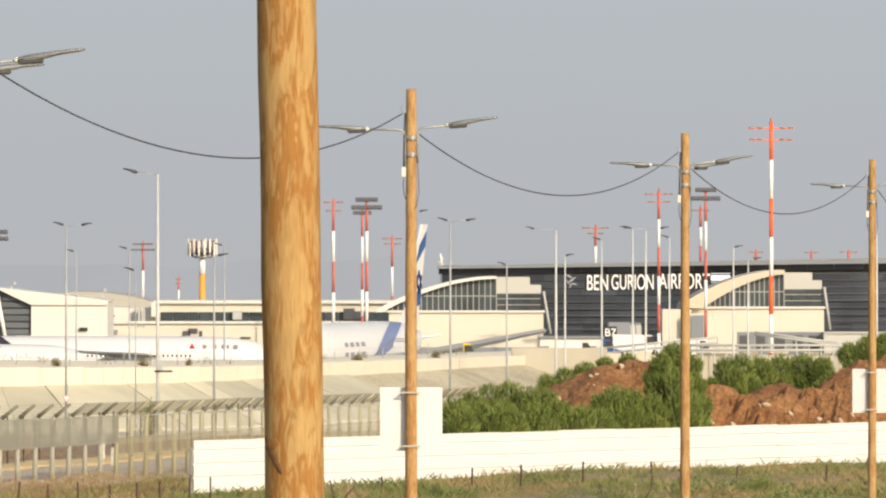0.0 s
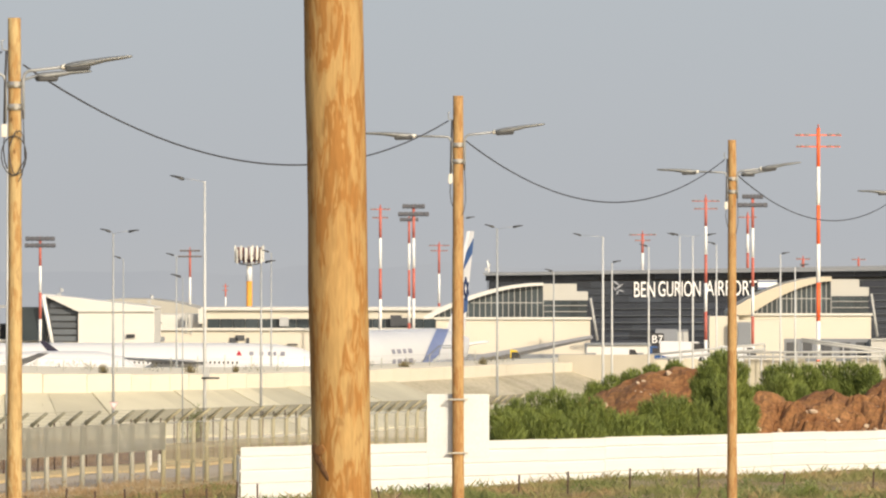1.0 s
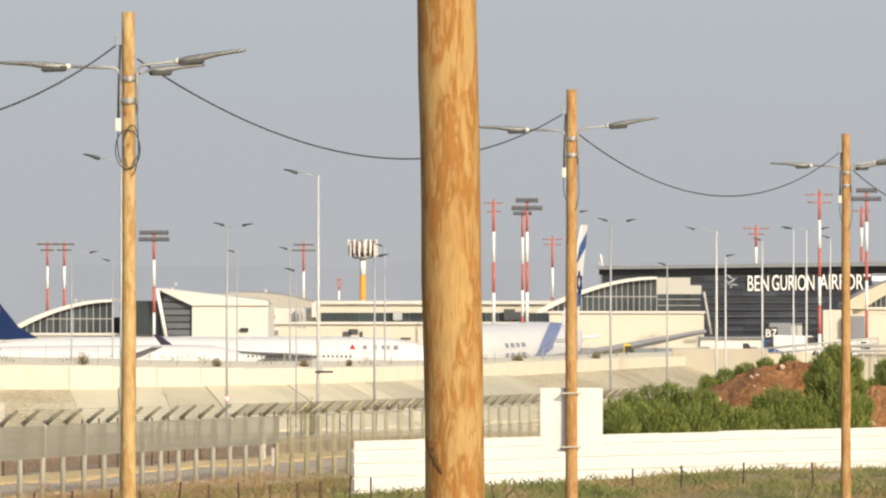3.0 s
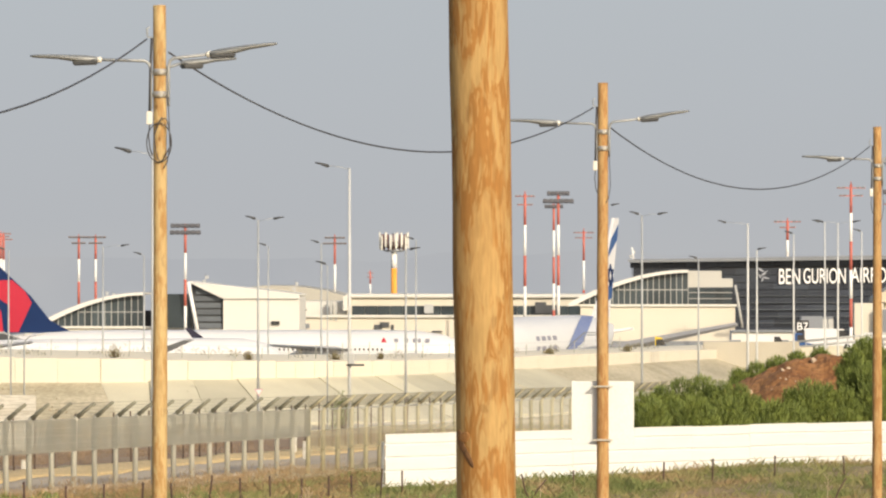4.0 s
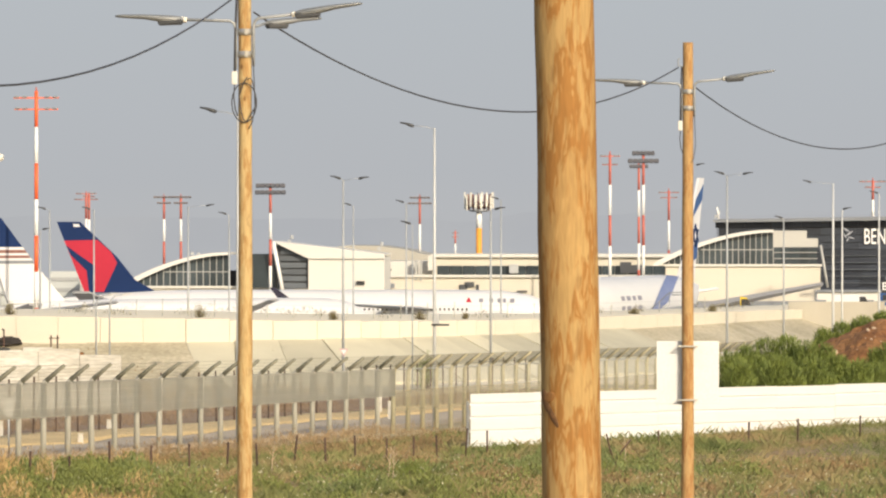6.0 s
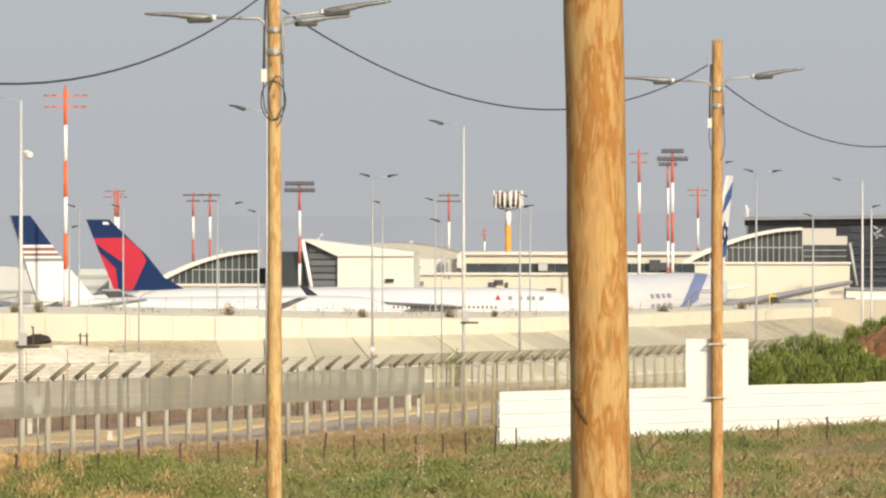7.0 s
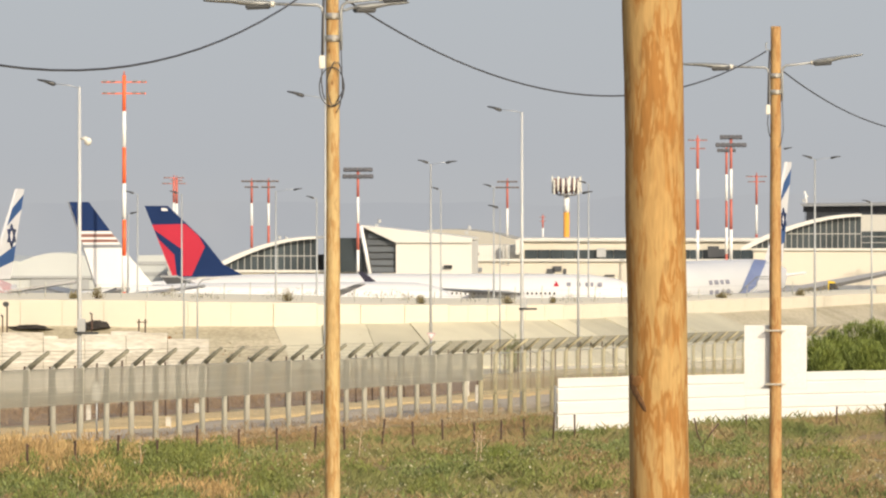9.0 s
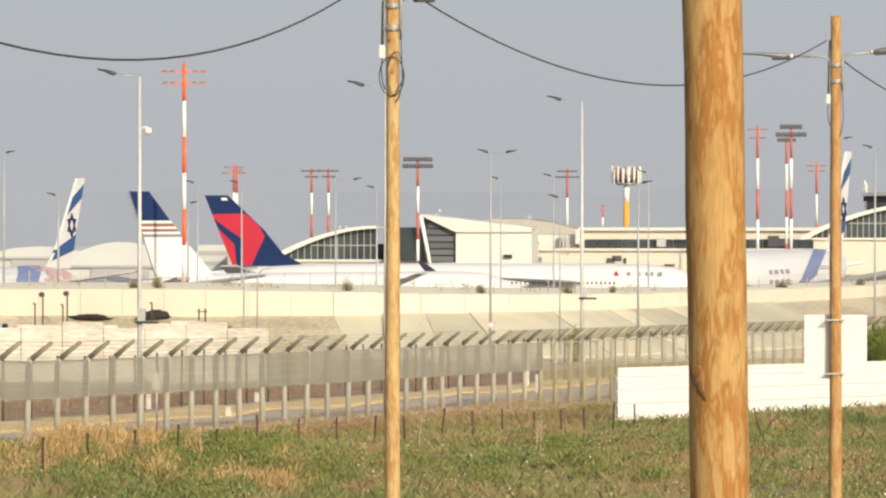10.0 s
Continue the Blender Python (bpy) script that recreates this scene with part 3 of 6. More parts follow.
def inner_fence():
    f = thing("inner_fence", pose(0, 0, 0), "thin dark steel wire fence behind the security fence", "fence")
    spots = []
    y = 186.0
    while y < 360:
        x = fence_x(y) - 12.0
        spots.append(Vector((x, y, ground_height(x, y))))
        y += 3.6
    first = part("post", tube([(0, 0, -.2), (0, 0, 2.7)], .045, 5), RUST, f)
    first.matrix_basis = pose(*spots[0])
    for p in spots[1:]:
        again(first, f, pose(*p, random.uniform(-1, 1), random.uniform(-1, 1), 0))
    for p, q in zip(spots, spots[1:]):
        part("mesh_panel", sheet([[p + Vector((0, 0, .05)), q + Vector((0, 0, .05)), q + Vector((0, 0, 2.6)), p + Vector((0, 0, 2.6))]]), MESH, f)


inner_fence()

# thin rusty stakes in the grass
stake = None
row = [-146.6 + 105.5 * (1.35 * k / 17 - .35 * (k / 17) ** 2) for k in range(18)] + [-31, -21, -11, 5.2, 13.5, 25, 37, 52, 68]
for k, b in enumerate(row):
    y = min(192 + (b + 41.1) * .475, 194 + .08 * (b + 41.1)) + random.uniform(-.3, .3)
    x = b * y / 1000 + random.uniform(-.06, .06)
    z = ground_height(x, y)
    if stake is None:
        stake = thing("stake", pose(x, y, z - .15), "thin rusty iron stake standing in the grass", "stake", "stakes across the field")
        part("rod", tube([(0, 0, 0), (0.01, 0, 1.16)], .034, 5), RUST, stake)
        part("hook", tube([(0.01, 0, 1.05), (0.06, 0, 1.12)], .02, 4), RUST, stake)
    else:
        copy_thing(stake, pose(x, y, z - (.4 if b > -35 else .15) - random.uniform(-.06, .2), random.uniform(-4, 4), random.uniform(-4, 4), random.uniform(0, 360)))

# service road and its dry verge behind the fence
def strip(name, near, far, lift, mat, label, category):
    bm = bmesh.new()
    prev = None
    for k in range(150):
        y = 160 + 1.5 * k
        row = []
        for i in (0, 0, 1, 2, 3, 4, 5, 5):
            x = fence_x(y) - near - (far - near) * i / 5 + .25 * noise.noise((y * .2, near, i == 5))
            sunk = .5 if len(row) in (0, 7) else 0
            row.append(bm.verts.new((x + (.15 if len(row) == 0 else -.15 if len(row) == 7 else 0), y, ground_height(x, y) + lift - sunk)))
        if prev:
            for i in range(7):
                bm.faces.new((prev[i + 1], prev[i], row[i], row[i + 1])).smooth = True
        prev = row
    return tagged(part(name, bm, mat), label, category, kind="structure")


VERGE = material("dry_straw_verge", (0.70, 0.52, 0.25), 0.95, scale=0.5, second=(0.52, 0.37, 0.18), amount=0.7, fine=0.25, fine_scale=5)
SCRUB = material("scrub_soil", (0.22, 0.13, 0.075), 0.95, scale=0.4, second=(0.33, 0.25, 0.15), amount=0.7, fine=0.25, fine_scale=5)
strip("road", 2.2, 7.6, .14, ASPHALT, "narrow grey asphalt patrol road behind the fence", "road")
strip("verge", 7.3, 12.6, .20, VERGE, "strip of dry yellow grass beside the patrol road", "verge")
strip("scrub_ground", 12.5, 24.0, .14, SCRUB, "reddish brown scrub ground beyond the road", "ground")


SAND = material("pale_sandy_soil", (0.50, 0.445, 0.32), 0.95, scale=0.25, second=(0.37, 0.325, 0.22), amount=0.9, bump=0.3, bump_scale=3, fine=0.18, fine_scale=3)


def bank_wall():
    """Pale concrete wall on a bank faced with leaning slabs."""
    pts = []
    x = -86.0
    while x < 9.5:
        pts.append(Vector((x, lerp_table(WALL_LINE, x), 0)))
        x += 3.0 if x < -27 else 1.3
    w = thing("wall_bank", pose(0, 0, 0), "long pale concrete perimeter wall on a bank", "wall", kind="structure")
    for name, low, high, mat, bumpy in (("sand_bank", -90, -37, SAND, .35), ("slab_bed", -38.5, -7, CONCRETE_GREY, 0), ("sand_bank", -8.5, 12, SAND, .2)):
        bm = bmesh.new()
        rows = []
        for k, p in enumerate(pts):
            d = (pts[min(k + 1, len(pts) - 1)] - pts[max(k - 1, 0)]).normalized()
            away = Vector((d.y, -d.x, 0))
            if low <= p.x <= high:
                row = []
                for i in range(13):
                    v = p + away * (8.4 * i / 12) + Vector((0, 0, -1.32 - 2.97 * 1.04 * i / 12))
                    row.append(bm.verts.new(v + Vector((0, 0, bumpy * noise.noise((v.x * .35, v.y * .35, 4)) * min(1, i / 2)))))
                rows.append(row)
        for a, b in zip(rows, rows[1:]):
            for i in range(12):
                bm.faces.new((a[i], a[i + 1], b[i + 1], b[i])).smooth = True
        bmesh.ops.recalc_face_normals(bm, faces=bm.faces)
        part(name, bm, mat, w)
    for k, (p, q) in enumerate(zip(pts, pts[1:])):
        d = (q - p)
        zt = lerp_table(WALL_TOP, (p.x + q.x) / 2)
        m = pose(p.x, p.y, 0, 0, 0, math.degrees(math.atan2(d.y, d.x)))
        h = zt + 1.55 + 0.02 * math.sin(k * 2.1)
        o = part("panel", box((d.length - .02, .24, h), (d.length / 2, 0, h / 2 - 1.55), .015), CONCRETE, w)
        o.matrix_basis = m
        if not -38 < p.x < -8:
            continue
        bm = bmesh.new()
        quad = []
        for i in (k, k + 1):
            g = (pts[min(i + 1, len(pts) - 1)] - pts[max(i - 1, 0)]).normalized()
            away = Vector((g.y, -g.x, 0))
            quad.append((pts[i] + g * .4 + Vector((0, 0, -1.20)), pts[i] + away * 8.3 - g * 2.0 + Vector((0, 0, -4.22))))
        (a0, a1), (b0, b1) = quad
        a0, a1 = a0.lerp(b0, .012), a1.lerp(b1, .012)
        lift = Vector((0, 0, .03 * ((k * 5) % 3)))
        hi = [bm.verts.new(v + lift) for v in (a0, a1, b1, b0)]
        lo = [bm.verts.new(v - Vector((0, 0, .15))) for v in (a0, a1, b1, b0)]
        bm.faces.new(hi)
        for i in range(4):
            bm.faces.new((hi[i], lo[i], lo[(i + 1) % 4], hi[(i + 1) % 4]))
        bmesh.ops.recalc_face_normals(bm, faces=bm.faces)
        part("slab", bm, CONCRETE_GREY, w)


bank_wall()

# ---- red soil heaps and shrubs behind the hoarding ----
def heap(loads, seed, label, slope=.66, lumps=1.0):
    """A heap of several dumped loads; each load: bearing and elevation of its peak in survey tenths, distance."""
    peaks = [by_bearing(U(u), V(v), d) for u, v, d in loads]
    base = min(ground_height(p.x, p.y) for p in peaks)
    reach = max((p.z - base) / slope for p in peaks) + .8
    x0, x1 = min(p.x for p in peaks) - reach, max(p.x for p in peaks) + reach
    y0, y1 = min(p.y for p in peaks) - reach, max(p.y for p in peaks) + reach
    nx, ny = int((x1 - x0) / .13), int((y1 - y0) / .16)
    bm = bmesh.new()
    rows = []
    for j in range(ny + 1):
        row = []
        for i in range(nx + 1):
            x, y = x0 + (x1 - x0) * i / nx, y0 + (y1 - y0) * j / ny
            wob = .7 * noise.noise((x * .45 + seed, y * .45, 1))
            z = max(p.z - slope * (math.hypot(x - p.x, y - p.y, .45) - .45 + wob * min(1, math.hypot(x - p.x, y - p.y))) for p in peaks)
            g = ground_height(x, y) - .15
            up = min(1, max(0, (z - g) * 1.2))
            rough = .20 * noise.noise((x * .9 + seed, y * .9, 2)) + .22 * noise.noise((x * 2.1, y * 2.1, seed)) + .15 * noise.noise((x * 4.5, y * 4.5, seed)) + .07 * noise.noise((x * 10, y * 10, seed))
            row.append(bm.verts.new((x, y, max(g, z) + lumps * rough * up)))
        rows.append(row)
    for r, t in zip(rows, rows[1:]):
        for i in range(nx):
            bm.faces.new((r[i], r[i + 1], t[i + 1], t[i]))
    return tagged(part("soil_mound", bm, SOIL), label, "soil mound", "soil mounds")


def leaf_material(name, a, b, low=0.55, high=1.5):
    m = material(name, a, 0.7, second=b, scale=1.3, amount=0.9, fine=0.25, fine_scale=9)
    n, l = m.node_tree.nodes, m.node_tree.links
    p = n["Principled BSDF"]
    src = p.inputs["Base Color"].links[0].from_socket
    geo, mr, hs = n.new("ShaderNodeNewGeometry"), n.new("ShaderNodeMapRange"), n.new("ShaderNodeHueSaturation")
    mr.inputs[3].default_value, mr.inputs[4].default_value = low, high
    l.new(geo.outputs["Random Per Island"], mr.inputs[0])
    l.new(mr.outputs[0], hs.inputs["Value"])
    l.new(src, hs.inputs["Color"])
    l.new(hs.outputs[0], p.inputs["Base Color"])
    return m


LEAF = leaf_material("shrub_leaf", (0.185, 0.225, 0.045), (0.10, 0.138, 0.03), .7, 1.3)
DRY_LEAF = leaf_material("dry_shrub", (0.20, 0.16, 0.07), (0.12, 0.11, 0.05))


def shrub(cx, cy, wide, deep, tall, seed, mat=LEAF, leaves=2600, size=.17, base=None, label="dense green shrub with fine upright leaves"):
    rnd = random.Random(seed)
    z0 = ground_height(cx, cy) - .1 if base is None else base
    lobes = []
    for k in range(11):
        a, r = rnd.uniform(0, math.tau), rnd.uniform(0.15, .78)
        size_of = rnd.uniform(.20, .34) * min(wide, tall * 1.6)
        lobes.append((math.cos(a) * r * wide / 2, math.sin(a) * r * deep / 2, max(size_of * .5, (tall - size_of) * rnd.uniform(.40, 1.0) * (1 - .25 * r)), size_of))
    lobes.append((0, 0, tall - .3 * min(wide, tall), .3 * min(wide, tall)))
    s = thing("shrub", pose(cx, cy, z0), label, "shrub", "shrubs")
    bm = bmesh.new()
    for x, y, z, r in lobes:
        tube([(x * .1, y * .1, -.1), (x * .5, y * .5, z * .5), (x, y, z)], [.05, .035, .015], 5, bm=bm)
    part("stem", bm, RUST, s, "brown woody stems")
    verts, faces = [], []
    for _ in range(leaves):
        x, y, z, r = lobes[rnd.randrange(len(lobes))]
        d = Vector((rnd.gauss(0, 1), rnd.gauss(0, 1), rnd.gauss(0, 1))).normalized() * r * rnd.uniform(.55, 1.08)
        c = Vector((x + d.x, y + d.y, max(.05, z + d.z * 1.1)))
        if rnd.random() < .3:
            c.z *= rnd.uniform(.15, .9)
        up = (Vector((d.x, d.y, abs(d.z) + r * 1.3)).normalized() + Vector((rnd.uniform(-.4, .4), rnd.uniform(-.4, .4), rnd.uniform(-.1, .5)))).normalized()
        sd = up.cross(Vector((rnd.uniform(-1, 1), rnd.uniform(-1, 1), rnd.uniform(-.4, .4)))).normalized()
        L = size * rnd.uniform(.9, 2.3)
        k = len(verts)
        verts += [c - sd * L * .04, c + up * L * .45 - sd * L * .07, c + up * L, c + up * L * .45 + sd * L * .07]
        faces.append((k, k + 1, k + 2, k + 3))
    me = bpy.data.meshes.new("foliage")
    me.from_pydata(verts, [], faces)
    me.materials.append(mat)
    fo = new("foliage", me)
    fo.parent = s
    return s


heap(((1030, 661, 250), (1068, 644, 250), (1112, 636, 251), (1142, 641, 251)), 1.0, "heap of loose red soil with pale stones, shrubs round it", .66, .5)
heap(((1268, 680, 247), (1245, 700, 246)), 5.0, "lumpy steep heap of red soil behind the white hoarding", .85, 1.0)
heap(((1318, 700, 246), (1350, 703, 246), (1390, 696, 246.5), (1420, 704, 246)), 9.0, "heap of broken red soil mixed with pale rubble", .8, 1.5)
heap(((1446, 690, 247), (1478, 682, 248), (1500, 695, 246)), 13.0, "wide lumpy heap of red soil with scattered stones", .8, 1.4)
heap(((1500, 652, 257), (1534, 636, 257), (1585, 622, 258)), 17.0, "large red soil heap beside green shrubs", .8, .7)
heap(((1362, 680, 257), (1385, 679, 257)), 23.0, "low heap of smooth red soil in front of shrubs", .5, .3)

rnd = random.Random(4)
bm = bmesh.new()
for mound, count in zip([o for o in scene.objects if o.name.startswith("soil_mound")], (46, 14, 60, 34, 16, 4)):
    high = max(v.co.z for v in mound.data.vertices)
    front = [v.co.copy() for v in mound.data.vertices if v.co.z > high - 3.2 and v.normal.y < -.1]
    for _ in range(count):
        r = .03 + .15 * rnd.random() ** 3
        bmesh.ops.create_icosphere(bm, subdivisions=1, radius=r, matrix=Matrix.Translation(rnd.choice(front)) @ pose(0, 0, 0, rnd.uniform(0, 90), rnd.uniform(0, 90), 0) @ Matrix.Diagonal((1.3, .8, .6, 1)))
tagged(part("rubble_stones", bm, STONE), "pale stones scattered over the red soil heaps", "stones", kind="stuff")

for k, (u, v, w, d) in enumerate((
        (800, 708, 62, 235), (832, 697, 66, 236), (866, 684, 72, 238), (902, 680, 76, 238), (938, 690, 74, 237), (968, 694, 62, 237), (992, 713, 62, 236), (1028, 721, 70, 236), (1062, 727, 60, 237),
        (820, 722, 60, 233), (890, 712, 70, 234), (950, 716, 70, 235),
        (1092, 686, 86, 240), (1060, 702, 46, 240), (1122, 694, 60, 240), (1156, 700, 58, 240),
        (1196, 612, 88, 243), (1170, 630, 58, 242), (1226, 634, 58, 243), (1200, 655, 84, 241),
        (968, 668, 52, 260), (1000, 656, 60, 262), (1036, 646, 60, 262), (1072, 637, 52, 262), (1112, 631, 52, 264),
        (1282, 640, 60, 266), (1312, 634, 72, 266), (1346, 637, 60, 267), (1382, 634, 72, 268), (1420, 632, 72, 268), (1456, 637, 60, 267), (1300, 656, 62, 257), (1470, 662, 40, 264),
        (1502, 613, 58, 270), (1536, 601, 72, 270), (1572, 593, 72, 270))):
    wide, x = w * d / 10000, U(u) * d / 1000
    tall = EYE + V(v) * d / 1000 - ground_height(x, d) + .05
    shrub(x, d, wide, wide * .9, tall, 40 + k, leaves=int(10500 * wide * min(1.5, max(.8, tall / 3))), size=.135 if d < 250 else .15)

# ---- grass ----
def grass():
    rnd = np.random.RandomState(7)
    verts, faces = [], []
    def blade(x, y, z, h, lean, w):
        a = rnd.uniform(0, math.tau)
        ca, sa = math.cos(a), math.sin(a)
        dx, dy = lean * math.cos(a * 3.1), lean * math.sin(a * 3.1)
        k = len(verts)
        verts.extend(((x - ca * w, y - sa * w, z), (x + ca * w, y + sa * w, z), (x + dx * .4 + ca * w * .7, y + dy * .4 + sa * w * .7, z + h * .6), (x + dx, y + dy, z + h)))
        faces.append((k, k + 1, k + 2))
        faces.append((k, k + 2, k + 3))
    for _ in range(98000):
        y = 122 + 124 * rnd.rand() ** 1.15
        b = rnd.uniform(-.165, .09)
        x = b * y
        if y > 203 + max(0, x + 8.86) * .94 and x > -9.5 or (x <= -9.5 and x < fence_x(y) + 1.0 + 3 * rnd.rand()):
            continue
        z = ground_height(x, y) - .03
        lush = noise.noise((x * .16, y * .10, 4)) + .6 * noise.noise((x * .6, y * .35, 9))
        h = .13 + .20 * max(-.4, lush) + .26 * rnd.rand() ** 8
        for _ in range(6):
            blade(x + rnd.normal(0, .16), y + rnd.normal(0, .25), z, h * rnd.uniform(.4, 1.2), h * rnd.uniform(.2, 1.1), rnd.uniform(.004, .012))
    me = bpy.data.meshes.new("grass")
    me.from_pydata(verts, [], faces)
    m = bpy.data.materials.new("field_grass")
    m.use_nodes = True
    n, l = m.node_tree.nodes, m.node_tree.links
    p = n["Principled BSDF"]
    p.inputs["Roughness"].default_value = .8
    geo, tex, ramp = n.new("ShaderNodeNewGeometry"), n.new("ShaderNodeTexNoise"), n.new("ShaderNodeValToRGB")
    mp = n.new("ShaderNodeMapping")
    mp.inputs["Scale"].default_value = (.26, .085, .0)
    tex.inputs["Scale"].default_value, tex.inputs["Detail"].default_value = 1.0, 5.0
    mixf = n.new("ShaderNodeMath")
    mixf.operation = "MULTIPLY_ADD"
    mixf.inputs[1].default_value = .10
    sub = n.new("ShaderNodeMath")
    sub.operation = "SUBTRACT"
    sub.inputs[1].default_value = .07
    l.new(geo.outputs["Position"], mp.inputs["Vector"])
    l.new(mp.outputs[0], tex.inputs["Vector"])
    l.new(geo.outputs["Random Per Island"], mixf.inputs[0])
    l.new(tex.outputs["Fac"], mixf.inputs[2])
    l.new(mixf.outputs[0], sub.inputs[0])
    l.new(sub.outputs[0], ramp.inputs[0])
    r = ramp.color_ramp
    r.elements[0].position, r.elements[0].color = .34, (.11, .135, .038, 1)
    r.elements[1].position, r.elements[1].color = .70, (.38, .28, .14, 1)
    for pos, c in ((.42, (.155, .165, .05, 1)), (.49, (.205, .19, .075, 1)), (.55, (.25, .20, .09, 1)), (.60, (.235, .165, .075, 1)), (.65, (.29, .205, .095, 1))):
        r.elements.new(pos).color = c
    l.new(ramp.outputs[0], p.inputs["Base Color"])
    me.materials.append(m)
    tagged(new("grass", me), "tall uneven field grass, green with dry straw patches", "grass", kind="stuff")


grass()


def leaf_patch(name, spots, mat, label, size, seed, narrow=.3):
    """Many small low plants in one mesh: spots are (x, y, radius, height, leaves)."""
    rnd = random.Random(seed)
    verts, faces = [], []
    for x, y, r, h, n in spots:
        z = ground_height(x, y)
        for _ in range(n):
            a, q = rnd.uniform(0, math.tau), r * math.sqrt(rnd.random())
            zz = h * (1 - (q / r) ** 2 * .8) * rnd.random() ** .6
            c = Vector((x + q * math.cos(a), y + q * math.sin(a), z + zz))
            up = Vector((rnd.uniform(-.7, .7), rnd.uniform(-.7, .7), 1)).normalized()
            sd = up.cross(Vector((rnd.uniform(-1, 1), rnd.uniform(-1, 1), 0.1))).normalized()
            L = size * rnd.uniform(.6, 1.8)
            k = len(verts)
            verts += [c - sd * L * narrow * .6, c + up * L * .45 - sd * L * narrow, c + up * L, c + up * L * .45 + sd * L * narrow]
            faces.append((k, k + 1, k + 2, k + 3))
    me = bpy.data.meshes.new(name)
    me.from_pydata(verts, [], faces)
    me.materials.append(mat)
    return tagged(new(name, me), label, "plants", kind="stuff")


rnd = random.Random(11)
WEED = leaf_material("weed_leaf", (0.17, 0.20, 0.065), (0.12, 0.155, 0.045), .8, 1.25)
STRAW = leaf_material("straw_leaf", (0.45, 0.315, 0.135), (0.36, 0.23, 0.095), .8, 1.25)
spots, dry, brush = [], [], []
while len(spots) < 190:
    y = rnd.uniform(124, 200)
    x = rnd.uniform(-.165, .09) * y
    if noise.noise((x * .13, y * .06, 5)) > .08 and not (x < -9 and y > 168) and y < 198 + (x + 8.86) * .9 * (x > -9):
        spots.append((x, y, rnd.uniform(.25, .8), rnd.uniform(.25, .7), rnd.randint(120, 280)))
while len(dry) < 40:
    y = rnd.uniform(124, 196)
    x = rnd.uniform(-.165, -.10) * y
    if noise.noise((x * .13, y * .06, 5)) < .05:
        dry.append((x, y, rnd.uniform(.3, .9), rnd.uniform(.25, .75), rnd.randint(100, 240)))
for _ in range(95):
    y = rnd.uniform(150, 166)
    dry.append((-.137 * y + rnd.gauss(0, 1.0), y, rnd.uniform(.3, .7), rnd.uniform(.45, 1.05), rnd.randint(160, 300)))
fringe = []
for _ in range(260):
    y = rnd.uniform(176, 262)
    fringe.append((fence_x(y) + abs(rnd.gauss(.9, 1.3)) + .2, y, rnd.uniform(.3, .9), rnd.uniform(.3, .85), rnd.randint(30, 90)))
leaf_patch("fence_weeds", fringe, leaf_material("fringe_leaf", (0.34, 0.24, 0.12), (0.25, 0.165, 0.085), .8, 1.25), "thin reddish dry weeds along the fence foot", .12, 28, .05)
while len(brush) < 420:
    y = rnd.uniform(172, 330)
    x = fence_x(y) - rnd.uniform(14.2, 24)
    brush.append((x, y, rnd.uniform(.4, 1.3), rnd.uniform(.3, 1.0), rnd.randint(90, 200)))
leaf_patch("weeds", spots, WEED, "low leafy green weeds between the grass", .085, 21, .16)
greens = []
for _ in range(62):
    y = rnd.uniform(150, 172)
    greens.append((rnd.uniform(-.133, -.104) * y, y, rnd.uniform(.5, 1.2), rnd.uniform(.4, .8), rnd.randint(300, 700)))
for _ in range(45):
    y = rnd.uniform(128, 150)
    greens.append((rnd.uniform(-.143, -.095) * y, y, rnd.uniform(.4, 1.0), rnd.uniform(.3, .6), rnd.randint(300, 600)))
while len(greens) < 165:
    y = rnd.uniform(128, 192)
    x = rnd.uniform(-.16, .085) * y
    if noise.noise((x * .2, y * .09, 15)) > .05 and y < 192 + (x + 8.86) * .9 * (x > -9) and not (x < -10 and y > 172):
        greens.append((x, y, rnd.uniform(.5, 1.3), rnd.uniform(.35, .7), rnd.randint(300, 700)))
leaf_patch("green_clumps", greens, leaf_material("clump_leaf", (0.18, 0.20, 0.048), (0.125, 0.15, 0.036), .75, 1.25), "bushy green clumps among the dry grass", .075, 24, .17)
seeds = []
while len(seeds) < 900:
    y = rnd.uniform(126, 175)
    x = rnd.uniform(-.16, .085) * y
    seeds.append((x, y, rnd.uniform(.1, .4), rnd.uniform(.35, .6), rnd.randint(1, 5)))
leaf_patch("seed_heads", seeds, leaf_material("seed_head", (0.44, 0.42, 0.30), (0.36, 0.31, 0.20), .85, 1.2), "pale seed heads of grass standing over the field", .05, 26, .35)
russet = []
while len(russet) < 110:
    y = rnd.uniform(132, 182)
    x = rnd.uniform(-.15, .085) * y
    if noise.noise((x * .15, y * .07, 25)) > .08 and y < 194 + (x + 8.86) * .9 * (x > -9) and not (x < -10 and y > 172):
        russet.append((x, y, rnd.uniform(.4, 1.3), rnd.uniform(.2, .5), rnd.randint(200, 420)))
for _ in range(80):
    y = rnd.uniform(192, 226)
    russet.append((rnd.uniform(fence_x(y) + 2, -9.6), y, rnd.uniform(.4, 1.2), rnd.uniform(.2, .55), rnd.randint(120, 260)))
leaf_patch("russet_weeds", russet, leaf_material("russet_leaf", (0.27, 0.17, 0.08), (0.225, 0.165, 0.075), .85, 1.2), "low reddish brown dry weeds in the field", .07, 27, .16)
leaf_patch("straw_tufts", dry, STRAW, "tufts of dry orange straw in the field", .17, 22, .05)
